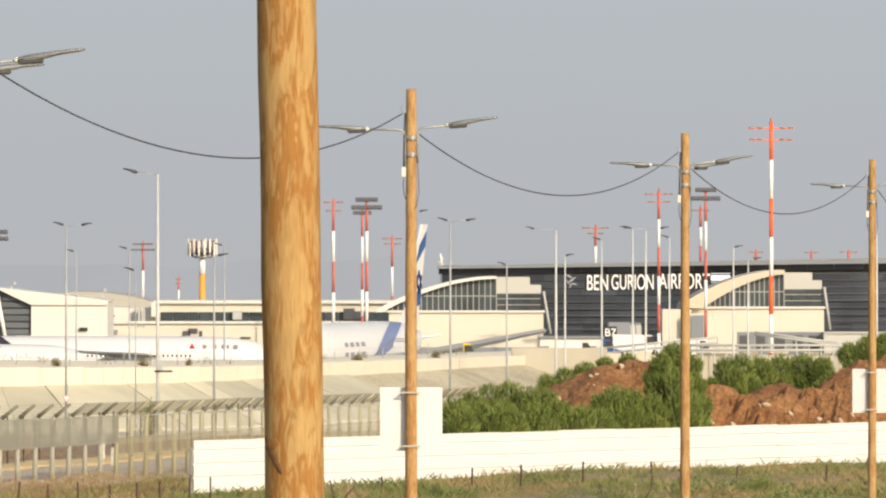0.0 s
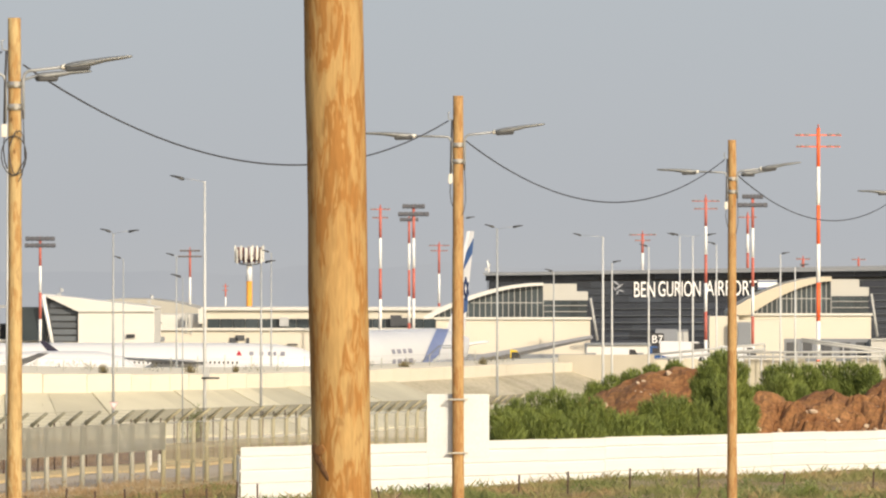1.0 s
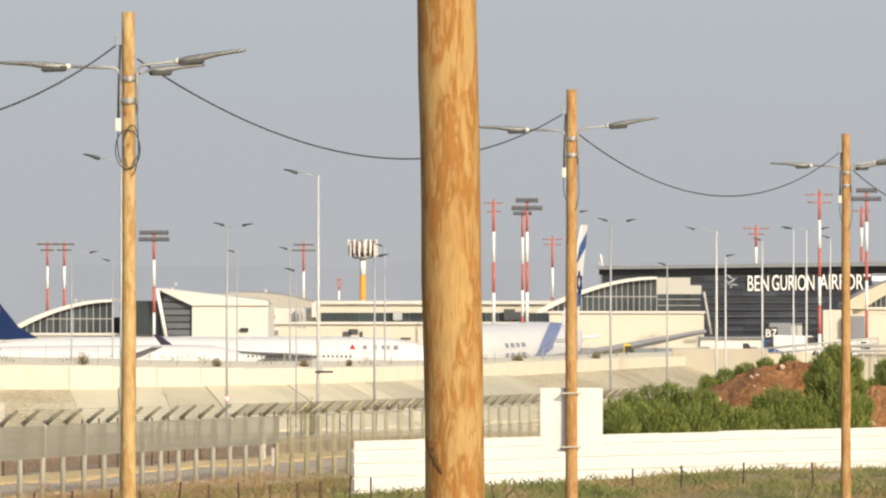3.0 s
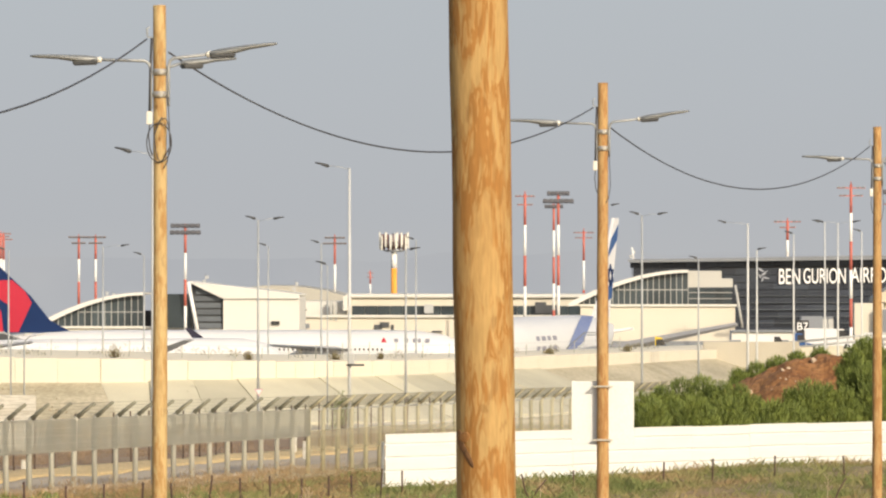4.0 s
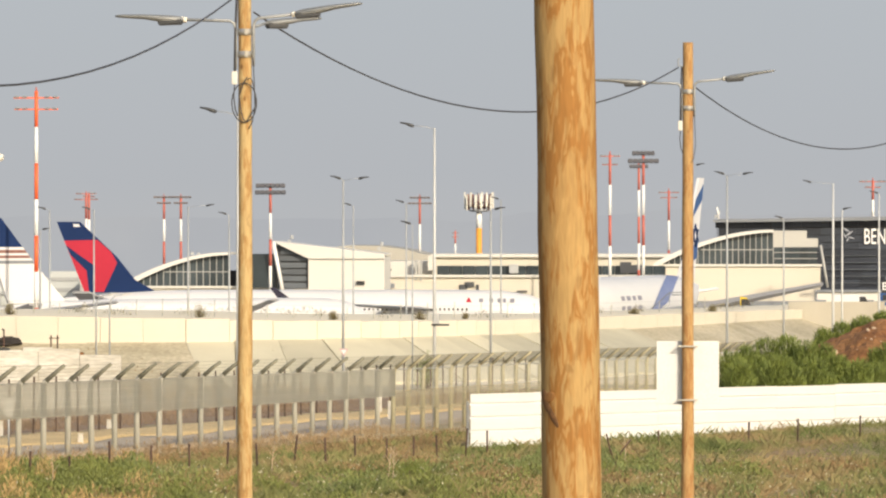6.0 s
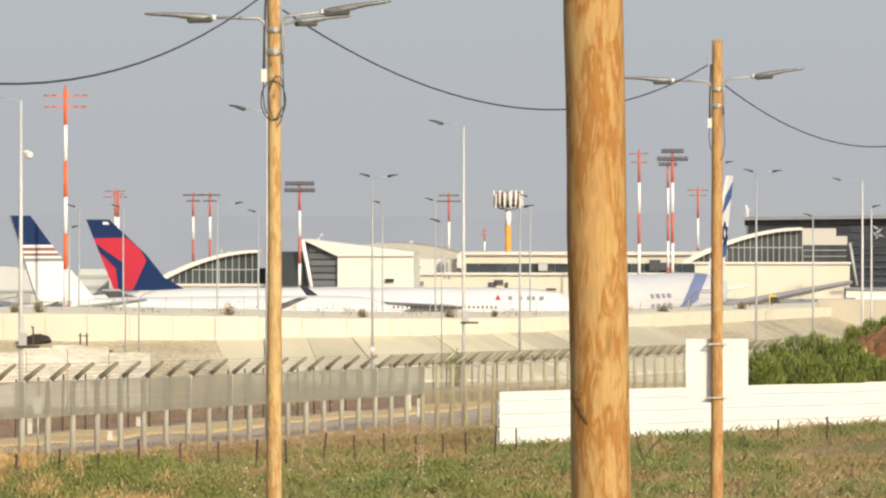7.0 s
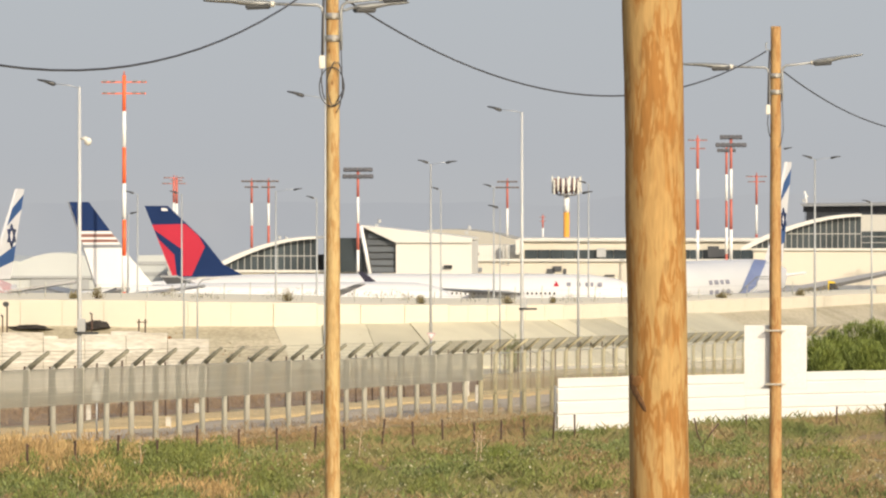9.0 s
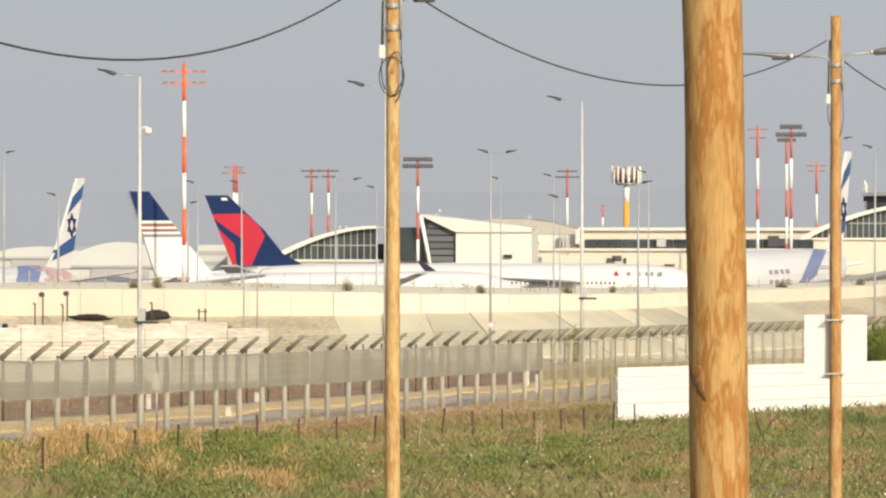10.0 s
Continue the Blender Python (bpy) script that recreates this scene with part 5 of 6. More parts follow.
# ---- aircraft ----
def airliner(x, y, zc, heading, length, dia, fin, decor, span, label, fin_mat=JET_WHITE, winglet=True, wing_mat=JET_GREY, wing_at=.06, dihedral=6.0, back=18.0, body_mat=JET_WHITE, tip_mat=None, rise=None, tail_span=.155, tail_mat=None, wing_z=-.62, thick=1.0, fin_scale=1.0, tail_tilt=9, windows=True, tail_shift=(0, 0)):
    """Nose along +x before turning; zc: height of the body's axis."""
    a = thing("airliner", pose(x, y, zc, 0, 0, heading), label, "aircraft", "parked aircraft")
    r, L = dia / 2, length
    prof = [(-.5, .06, .55), (-.485, .14, .5), (-.44, .38, .36), (-.38, .63, .22), (-.30, .88, .08), (-.22, 1, 0), (0, 1, 0), (.30, 1, 0), (.39, .97, -.01), (.44, .84, -.06), (.47, .64, -.14), (.49, .38, -.24), (.5, .08, -.32)]
    part("fuselage", tube([(s * L, 0, o * r) for s, _, o in prof], [k * r for _, k, _ in prof], 28), body_mat, a, "white fuselage")
    for side in (-1, 1):
        root, tip = .115 * L, .026 * L
        xr = wing_at * L
        bm = bmesh.new()
        secs = []
        for s, c, th in ((0, root, .5 * thick), (.35, root * .58, .32 * thick), (1, tip, .14 * thick)):
            xx = xr - s * back
            yy = side * (r * .55 + s * (span / 2 - r * .55))
            zz = wing_z * r + s * (span / 2) * math.tan(radians((rise or {}).get(side, dihedral)))
            secs.append([bm.verts.new(v) for v in ((xx, yy, zz), (xx - c * .35, yy, zz + th), (xx - c, yy, zz), (xx - c * .4, yy, zz - th * .7))])
        for p, q in zip(secs, secs[1:]):
            for k in range(4):
                bm.faces.new((p[k], p[(k + 1) % 4], q[(k + 1) % 4], q[k]))
        bm.faces.new(secs[0])
        bm.faces.new(secs[-1][::-1])
        bmesh.ops.recalc_face_normals(bm, faces=bm.faces)
        tipv = secs[-1][0].co.copy()
        w = part("wing", bm, wing_mat, a, "grey swept wing")
        if winglet:
            part("winglet", slab([(tipv.x, tipv.z), (tipv.x - tip, tipv.z), (tipv.x - tip * 1.8, tipv.z + 1.7), (tipv.x - tip * 1.35, tipv.z + 1.7)], .12), tip_mat or JET_WHITE, w).location = (0, tipv.y, 0)
        ex = xr + .01 * L
        part("engine", tube([(ex + 1.5, side * span * .17, -r * .95), (ex + 1.2, side * span * .17, -r * .95), (ex - 2.2, side * span * .17, -r * .95), (ex - 4.2, side * span * .17, -r * .9)], [1.25, 1.45, 1.35, .7], 16), JET_WHITE, w, "engine under the wing")
        bm = slab([(-.46 * L, 0), (-.37 * L, 0), (-.445 * L, span * tail_span), (-.478 * L, span * tail_span)], .25, "z")
        st = part("stabilizer", bm, tail_mat or wing_mat, a, "grey horizontal stabilizer")
        st.matrix_basis = pose(tail_shift[0], 0, r * .3 + tail_shift[1], tail_tilt * side, 0, 0) @ Matrix.Diagonal((1, side, 1, 1))
    fin = [(p, q * fin_scale) for p, q in fin]
    decor = [([(p, q * fin_scale) for p, q in poly], mat, lift) for poly, mat, lift in decor]
    part("fin", slab(fin, .34), fin_mat, a, "tall swept tail fin").location = (-.5 * L, 0, r * .86)
    for poly, mat, lift in decor:
        part("fin_marking", slab(poly, .36 + lift), mat, a).location = (-.5 * L, 0, r * .86)
    gap = L * .0088
    n = int(.60 * L / gap) if windows else 0
    first = None
    for k in range(n):
        xx = -.27 * L + k * gap
        for side in (-1, 1):
            m = pose(xx, side * r * .985, r * .13)
            if first is None:
                first = part("cabin_window", box((.24, .1, .34), (0, 0, 0), .04), BLACK, a)
                first.matrix_basis = m
            else:
                again(first, a, m)
    for xg, yg in ((.38 * L, 0), (-.02 * L, -3.2), (-.02 * L, 3.2)):
        part("landing_gear", tube([(xg, yg, -r * .8), (xg, yg, APRON_Z - zc + .5)], .18, 8), GALV, a)
        for s in (-.35, .35):
            part("wheel", tube([(xg, yg + s - .15, APRON_Z - zc + .55), (xg, yg + s + .15, APRON_Z - zc + .55)], .55, 14), BLACK, a)
    return a


NAME_GREY = material("faded_lettering", (0.25, 0.25, 0.30), 0.6, scale=1, amount=0.4)
DARK_NAVY = material("dark_navy_paint", (0.014, 0.012, 0.034), 0.6, scale=0.3, amount=0.3)
# jet with the navy and red fin, side on
FIN_A = [(0, 9.0), (2.95, 9.0), (7.6, 4.6), (10.0, 1.6), (12.9, 0), (3.6, 0)]
jet = airliner(-52.2, 714, -4.05, 0, 63.7, 5.64, FIN_A,
               [([(.95, 6.6), (5.2, 6.7), (6.9, 5.2), (7.7, 3.8), (6.0, .1), (3.55, .1)], RED, .02),
                ([(1.2, 6.0), (3.0, 4.7), (4.9, 3.4), (4.8, .1), (4.1, .1), (3.8, 2.8), (1.75, 4.8)], NAVY, .05),
                ([(3.0, 8.35), (2.2, 8.35), (2.1, 8.7), (2.8, 8.7)], JET_WHITE, .05)], 58,
               "white airliner with navy and red tail fin behind the wall", fin_mat=NAVY, tip_mat=DARK_NAVY, wing_at=.275, back=17.0, dihedral=2.7, wing_z=.12, thick=.7, rise={1: -3.0}, tail_tilt=15, tail_span=.165, tail_shift=(1.7, -.75))
for x, w in ((22.17, .50), (23.45, .44), (24.41, .26), (25.12, .34), (26.12, .52)):
    part("name_bar", box((w, .06, .52), (x, -2.43, 1.50), .02), NAME_GREY, jet, "dark bar of unreadable lettering")
part("name_mark", slab([(20.1, 1.05), (21.1, 1.05), (20.6, 1.95)], .08), RED, jet, "small red triangle").location = (0, -2.44, 0)

# jet with the navy topped white fin, three-quarter view
FIN_B = [(0, 9.2), (2.6, 9.2), (8.0, 3.4), (11.5, 0), (3.6, 0)]
airliner(-63.5, 662, -4.2, 38, 54, 5.0, FIN_B,
         [([(0, 9.2), (2.6, 9.2), (5.5, 6.05), (1.25, 6.05)], NAVY, .03), ([(1.35, 5.75), (5.8, 5.75), (6.1, 5.4), (1.5, 5.4)], BROWN, .03),
          ([(1.6, 5.15), (6.35, 5.15), (6.6, 4.85), (1.7, 4.85)], BROWN, .03), ([(1.8, 4.6), (6.85, 4.6), (7.15, 4.25), (1.95, 4.25)], GREY_CLAD, .03)],
         57, "white airliner with a navy topped striped tail fin", winglet=False, dihedral=5.4, back=8.0, rise={-1: 8.5}, fin_scale=1.07)

# two jets seen from behind with blue striped fins
FIN_C = [(-2.6, 11.2), (-.4, 11.2), (6.6, 2.2), (9.5, 0), (2.0, 0)]
STRIPES = [([(1.4, 8.8), (3.1, 6.6), (-1.55, 8.7), (-2.25, 10.5)], BLUE, .03), ([(6.2, 2.6), (8.0, 1.0), (1.0, 2.2), (.3, 4.2)], BLUE, .03)]
for (x, y, head, length, dia, label, zc) in ((-98.3, 623, 257, 58, 5.8, "white airliner seen from behind with blue striped tail fin", -3.6), (-9.9, 639, 256, 60, 6.2, "white airliner from behind with a blue band round its rear", -1.9)):
    j = airliner(x, y, zc, head, length, dia, FIN_C, STRIPES, 56 if x < -50 else 37, label, fin_scale=.93 if x < -50 else 1.05, thick=1.4 if x < -50 else 2.1, winglet=False, dihedral=7.5, windows=False,
                 rise=None if x < -50 else {-1: 0.0, 1: 12.0}, tail_span=.155 if x < -50 else .08, tail_mat=None if x < -50 else JET_WHITE)
    for tri in (((.6, 4.3), (3.0, 4.3), (1.8, 6.3)), ((.6, 5.65), (3.0, 5.65), (1.8, 3.65))):
        bm = bmesh.new()
        for (a, b), (c, e) in zip(tri, tri[1:] + tri[:1]):
            for side in (-.24, .24):
                tube([(a, side, b), (c, side, e)], .10, 5, bm=bm)
        part("star_mark", bm, NAVY, j, "thin dark blue star outline").location = (-.5 * length, 0, dia / 2 * .86)
    if x > -50:
        bm = bmesh.new()
        rings = []
        for s in (-3.0, 3.0):
            ring = []
            for q in range(29):
                a = radians(-35 + 120 * q / 28)
                rr = dia / 2 + .05
                y, z = rr * math.cos(a), rr * math.sin(a)
                along = (.97 * y - 2.6 - .39 * (z + 1.78)) / .24 + s
                slim = 1 - .12 * max(0, -13 - along) / 5
                ring.append(bm.verts.new((along, y * slim, z * slim + .22 * max(0, -13 - along) / 5)))
            rings.append(ring)
        for q in range(28):
            bm.faces.new((rings[0][q], rings[1][q], rings[1][q + 1], rings[0][q + 1]))
        for q in range(4):
            for z, tall in ((.75, .5), (-.35, .5)):
                o = part("name_bar", box((1.5 - .3 * (q % 2), .08, tall), (0, 0, 0), .02), NAME_GREY, j, "dark bar of unreadable lettering")
                o.matrix_basis = pose(8.0 + 2.4 * q, math.sqrt(dia * dia / 4 - z * z) + .02, z, math.degrees(math.asin(z / (dia / 2))), 0, 0)
        part("body_band", bm, BAND_BLUE, j, "blue band over the rear body")
    else:
        bm = bmesh.new()
        rings = [[bm.verts.new((-1 - 13 * q / 12 + e, (dia / 2 + .04) * math.cos(radians(-30 + 120 * q / 12)), (dia / 2 + .04) * math.sin(radians(-30 + 120 * q / 12)))) for q in range(13)] for e in (-3.5, 3.5)]
        for q in range(12):
            bm.faces.new((rings[0][q], rings[1][q], rings[1][q + 1], rings[0][q + 1]))
        part("body_band", bm, BAND_BLUE, j, "blue band over the rear body")
        bm = bmesh.new()
        for q in range(90):
            a = radians(random.uniform(-15, 75))
            s = random.uniform(-.41, -.22)
            rr = dia / 2 * min(1, .63 + (s + .38) * 3.2) + .02
            lift = dia / 2 * max(0, .22 - (s + .38) * 1.6)
            bmesh.ops.create_icosphere(bm, subdivisions=1, radius=1, matrix=pose(s * length, rr * math.cos(a), rr * math.sin(a) + lift, math.degrees(a)) @ Matrix.Diagonal((random.uniform(.4, 1.5), .05, random.uniform(.12, .3), 1)))
        part("body_pattern", bm, PINK, j, "faded red pattern on the rear body")

# ---- far halls behind the parked aircraft ----
def far_hall(u0, u1, v_eave, v_top, d, label):
    k = d / 1000
    x0, x1 = U(u0) * k, U(u1) * k
    ze, zt = EYE + V(v_eave) * k, EYE + V(v_top) * k
    n = 20
    pts = [(x0 + (x1 - x0) * i / n, ze + (zt - ze) * math.sin(math.pi * i / n) ** .7) for i in range(n + 1)]
    h = thing("hangar", pose(0, d, 0), label, "hangar", "hangars")
    part("shell", slab(pts + [(x1, APRON_Z), (x0, APRON_Z)], 50), FAR_WHITE, h, "pale curved shell").location = (0, 25, 0)
    part("door_band", box(((x1 - x0) * .5, .4, 2.2), ((x0 + x1) / 2, -.2, ze - 1.5), .05), FAR_GREY, h)
    part("eave", box(((x1 - x0), .8, .5), ((x0 + x1) / 2, -.3, ze - .2), .05), FAR_GREY, h)


# cladding of the far halls, distance haze included in the colour
FAR_WHITE = material("far_pale_cladding", (0.50, 0.52, 0.50), 0.8, scale=0.04, amount=0.6, second=(0.41, 0.43, 0.42))
FAR_GREY = material("far_grey_cladding", (0.36, 0.37, 0.365), 0.8, scale=0.04, amount=0.5)
far_hall(-790, -590, 585, 566, 1150, "pale vaulted hangar behind the parked aircraft")
far_hall(-650, -440, 600, 558, 1100, "wide white vaulted hangar in the haze")
far_hall(-480, -330, 612, 580, 1050, "low pale hangar behind the striped tail")
q, w, h, k = block("office_block", -405, -352, 563, 640, 1000, 15, FAR_WHITE, "pale office block with rows of window bands")
for j in range(5):
    part("window_band", box((w * .94, .2, .7), (0, -.05, h - 1.4 - 1.9 * j), .03), FAR_GREY, q)
q, w, h, k = block("office_annex", -352, -330, 572, 640, 990, 15, CREAM_PALE, "narrow pale annex beside the office block")
q, w, h, k = block("link_building", -330, -250, 590, 640, 940, 15, FAR_WHITE, "low pale link building behind the aircraft")
part("window_band", box((w * .9, .2, .8), (0, -.05, h - 1.6), .03), FAR_GREY, q)

# barrier concrete with the shade it stands in painted as darker grey
BARRIER = material("weathered_barrier", (0.42, 0.39, 0.32), 0.9, scale=0.3, second=(0.34, 0.31, 0.25), amount=0.7, stretch=(1, 1, .3))
# ---- service yard in front of the dark terminal ----
q, w, h, k = block("concrete_barrier", 905, 1075, 616, 700, 505, .5, BARRIER, "grey concrete barrier wall on the bank", "barrier", low=True)
q, w, h, k = block("service_building", 955, 1145, 597, 640, 760, 12, CREAM_PALE, "low white service building beside the stands")
for u, hh in ((962, 2.1), (1000, 2.6), (1046, 2.4)):
    part("door", box((1.5, .2, hh), (U(u) * k - q.location.x, -.1, h - 1.2 - hh / 2), .03), GREY_CLAD, q)
part("parapet", box((w, .5, .3), (0, -.2, h), .05), GREY_CLAD, q)
q, w, h, k = block("gate_stand", 1070, 1092, 578, 640, 700, 1.0, BLACK, "black stand sign with white gate number")
cu = bpy.data.curves.new("gate_number", "FONT")
cu.body, cu.size, cu.extrude = "B7", 1.35, .03
o = new("gate_number", cu)
bpy.context.view_layer.update()
me = bpy.data.meshes.new_from_object(o.evaluated_get(bpy.context.evaluated_depsgraph_get()))
bpy.data.objects.remove(o)
me.transform(pose(0, 0, 0, 90))
me.materials.append(LETTER)
o = new("gate_number", me)
o.parent, o.location = q, (-.78, -.06, h - 1.2)


def jet_bridge(u0, u1, v0, v1, d, label):
    k = d / 1000
    a, b = Vector((U(u0) * k, d, EYE + V(v0) * k)), Vector((U(u1) * k, d, EYE + V(v1) * k))
    j = thing("jet_bridge", pose(0, 0, 0), label, "jet bridge", "jet bridges")
    m = (a + b) / 2
    ang = math.degrees(math.atan2(b.z - a.z, b.x - a.x))
    L = (b - a).length
    for name, z, hh, mat in (("roof", 1.15, .15, CREAM_PALE), ("floor", -1.15, .25, GREY_CLAD)):
        o = part(name, box((L, 2.6, hh), (0, 0, z), .03), mat, j)
        o.matrix_basis = pose(*m, 0, -ang, 0)
    o = part("tunnel", box((L * .99, 2.3, 2.1), (0, 0, 0), .04), MULLION, j)
    o.matrix_basis = pose(*m, 0, -ang, 0)
    n = int(L / 1.5)
    for i in range(n):
        o = part("rib", box((.12, 2.5, 2.2), ((i + .5) * L / n - L / 2, 0, 0), .02), GREY_CLAD, j)
        o.matrix_basis = pose(*m, 0, -ang, 0)
    for f in (.15, .85):
        p = a.lerp(b, f)
        part("support", tube([(p.x, p.y, APRON_Z), (p.x, p.y, p.z - 1.2)], .3, 8), GALV, j)
    part("cab", box((3.0, 3.4, 3.0), tuple(b), .1), GREY_CLAD, j)


jet_bridge(1135, 1096, 588, 590, 770, "short pale jet bridge beside the gate sign")


def railing(u0, v0, u1, v1, d, label, gap=2.0, high=1.1):
    k = d / 1000
    a, b = Vector((U(u0) * k, d, EYE + V(v0) * k)), Vector((U(u1) * k, d, EYE + V(v1) * k))
    r = thing("railing", pose(0, 0, 0), label, "railing", "railings")
    n = max(2, int((b - a).length / gap))
    for z in (0, -high / 2):
        part("rail", tube([a + Vector((0, 0, z)), b + Vector((0, 0, z))], .12, 6), MULLION, r)
    for i in range(n + 1):
        p = a.lerp(b, i / n)
        part("post", tube([p, (p.x, p.y, ground_height(p.x, d) if d < 600 else APRON_Z)], .07, 6), GALV, r)


railing(1050, 618, 1270, 597, 600, "long sloping grey guard rail on the ramp")
YARD = material("dusty_concrete", (0.50, 0.465, 0.375), 0.9, scale=0.2, second=(0.40, 0.37, 0.29), amount=0.8, per_object=.15)
# this sloping rail is a stand-in for a probable aircraft wing
railing(1336, 588, 1482, 607, 620, "pale sloping rail standing in for an aircraft wing", 9.0, .5)
railing(1180, 612, 1600, 611, 536, "low grey fence rail in front of the stands", 1.1, .9)
yard = thing("yard_wall", pose(0, 537, 0), "low pale concrete panel wall before the aircraft stands", "wall")
for j in range(21):
    x0, x1 = [U(1072 + 27 * i) * .537 for i in (j, j + 1)]
    top = EYE + V(625 + 3 * math.sin(j * 2.7)) * .537
    part("panel", box((x1 - x0 - .03, .3, top + 8), ((x0 + x1) / 2, .03 * (j % 2), (top - 8) / 2), .03), YARD, yard)
# grey block paints the shade under the hall base as a ground floor
q, w, h, k = block("gate_ground_floor", 1302, 1462, 588, 640, 842, 3, GREY_CLAD, "grey block for the shade under the gate hall, built as a ground floor")
for u in (1318, 1345, 1380, 1412, 1440):
    part("door", box((1.5, .2, 2.2), (U(u) * k - q.location.x, -.1, h - 1.6), .03), DARK_TRIM, q)
q, w, h, k = block("annex_building", 1458, 1600, 589, 640, 838, 6, STEP_GREY, "pale grey annex beside the gate hall")
part("parapet", box((w, .4, .3), (0, -.15, h), .05), MULLION, q)
q, w, h, k = block("stair_tower", 1172, 1224, 548, 640, 838, 8, CREAM, "cream stair tower beside the vaulted gate hall")
q, w, h, k = block("entrance_block", 1212, 1304, 556, 640, 836, 6, CREAM, "cream entrance block under the vaulted gate hall")
part("grey_door", box((1.9, .2, 4.2), (U(1234) * k - q.location.x, -.1, h - 2.3), .03), GREY_CLAD, q, "tall grey door leaf")
railing(960, 620, 1050, 618, 600, "grey guard rail beside the concrete barrier")


def van(u, v, d, label, mat, L=5.2, heading=0):
    """A boxy service van with cab, wheels and windows; v: its roof."""
    k = d / 1000
    z1 = EYE + V(v) * k
    z0 = z1 - 2.6
    t = thing("service_van", pose(U(u) * k, d, z0, 0, 0, heading), label, "van", "service vehicles")
    part("body", slab([(-L / 2, .35), (L / 2, .35), (L / 2, 1.2), (L / 2 - .7, 1.4), (L / 2 - 1.3, 2.5), (-L / 2, 2.6)], 2.0), mat, t)
    part("windscreen", slab([(L / 2 - .72, 1.45), (L / 2 - 1.22, 2.35), (L / 2 - 1.9, 2.35), (L / 2 - 1.9, 1.45)], 2.04), BLACK, t)
    for x in (-L / 2 + .9, L / 2 - .9):
        for y in (-.95, .95):
            part("wheel", tube([(x, y - .12, .36), (x, y + .12, .36)], .36, 14), BLACK, t)
    return t


van(1020, 603, 690, "white service van on the apron", JET_WHITE)
van(1128, 592, 690, "white high-roofed catering truck on the apron", JET_WHITE, 6)
van(1081, 600, 688, "blue low service van beside the gate sign", BLUE, 2.4)
van(837, 607, 590, "yellow airport tug beside the wall", YELLOW, 2.0)
van(1228, 600, 690, "white service van by the guard rail", JET_WHITE)

# ---- white block walls and clutter below the bank ----
def block_wall(u0, u1, v_top, d, label, mat=None):
    k = d / 1000
    x0, x1 = (U(u0) - .7) * k, (U(u1) - .6) * k
    zt = EYE + V(v_top) * k
    z0 = ground_height((x0 + x1) / 2, d) - .3
    w = thing("block_wall", pose(x0, d, z0), label, "wall", "white block walls")
    n = max(2, int((x1 - x0) / 2.4))
    for i in range(n):
        step = .18 * ((i * 7) % 3 - 1)
        hh = zt - z0 + step
        part("panel", box(((x1 - x0) / n - .03, .3, hh), ((i + .5) * (x1 - x0) / n, .04 * (i % 2), hh / 2), .03), mat or BLOCK, w)


block_wall(-790, -272, 706, 330, "low white concrete block wall with stained face")
block_wall(-500, -395, 698, 345, "short pale concrete wall section", BLOCK)

DARK_CLOTH = material("dark_tarpaulin", (0.03, 0.024, 0.02), 0.8, scale=1.0, amount=0.5, bump=0.4, bump_scale=3)
for u, wide, tall in ((-580, 2.4, .27), (-484, 1.9, .5)):
    d = 399.1
    bm = bmesh.new()
    bmesh.ops.create_icosphere(bm, subdivisions=4, radius=1)
    for vv in bm.verts:
        n = 1 + .3 * noise.noise(vv.co * 1.9 + Vector((u, 0, 0))) + .25 * noise.noise(vv.co * 5 + Vector((0, u, 0)))
        n *= 1 - (.35 if u < -550 else -.35) * vv.co.x * (vv.co.z > 0)
        vv.co = Vector((vv.co.x * wide / 2 * n, vv.co.y * .6 * n, max(-.05, vv.co.z) * tall * n))
    o = tagged(part("tarpaulin_cover", bm, DARK_CLOTH), "dark tarpaulin spread over something low beside the wall", "tarpaulin", "tarpaulins")
    o.location = ((U(u) - .8) * d / 1000, d, -1.52)


for u, v, kind in ((-676, 652, 1), (-632, 650, 1), (-690, 668, 0), (-640, 670, 0), (-480, 666, 0)):
    d = 396
    p = by_bearing(U(u) - .8, V(v), d)
    g = ground_height(p.x, d)
    t = thing("bank_light", pose(p.x, d, g), "short dark post with a small lamp beside the wall", "post light", "post lights")
    part("post", tube([(0, 0, -.2), (0, 0, p.z - g)], .06, 6), RUST, t)
    part("lamp", box((.42 if kind else .2, .3, .36 if kind else .2), (-.08, 0, p.z - g), .08), LAMP_DARK, t)

# steel frame below the wall
p = by_bearing(U(-392) - .6, V(697), 392)
g = ground_height(p.x, 392)
t = thing("steel_frame_stand", pose(p.x, 392, g), "small rusty steel frame standing below the wall", "frame")
hgt = p.z - g + .8
for x in (-.22, .22):
    for y in (-.2, .2):
        part("leg", tube([(x * 1.2, y, 0), (x, y, hgt)], .035, 5), RUST, t)
for z in (hgt * .55, hgt * .95):
    part("rung", box((.7, .5, .06), (0, 0, z)), RUST, t)

# scrub on the bank and along the wall
rnd = random.Random(31)
spots = []
for _ in range(55):
    x = rnd.uniform(-62, 4)
    y = lerp_table(WALL_LINE, x) + rnd.uniform(10, 44)
    spots.append((x, y, rnd.uniform(.3, 1.1), rnd.uniform(.2, .75), rnd.randint(14, 50)))
leaf_patch("bank_scrub", spots, DRY_LEAF, "dry scrub on the bank behind the wall", .16, 33, .09)
spots = []
for _ in range(90):
    x = rnd.uniform(-62, -26)
    y = rnd.uniform(340, 391)
    spots.append((x, y, rnd.uniform(.3, 1.2), rnd.uniform(.2, .8), rnd.randint(16, 40)))
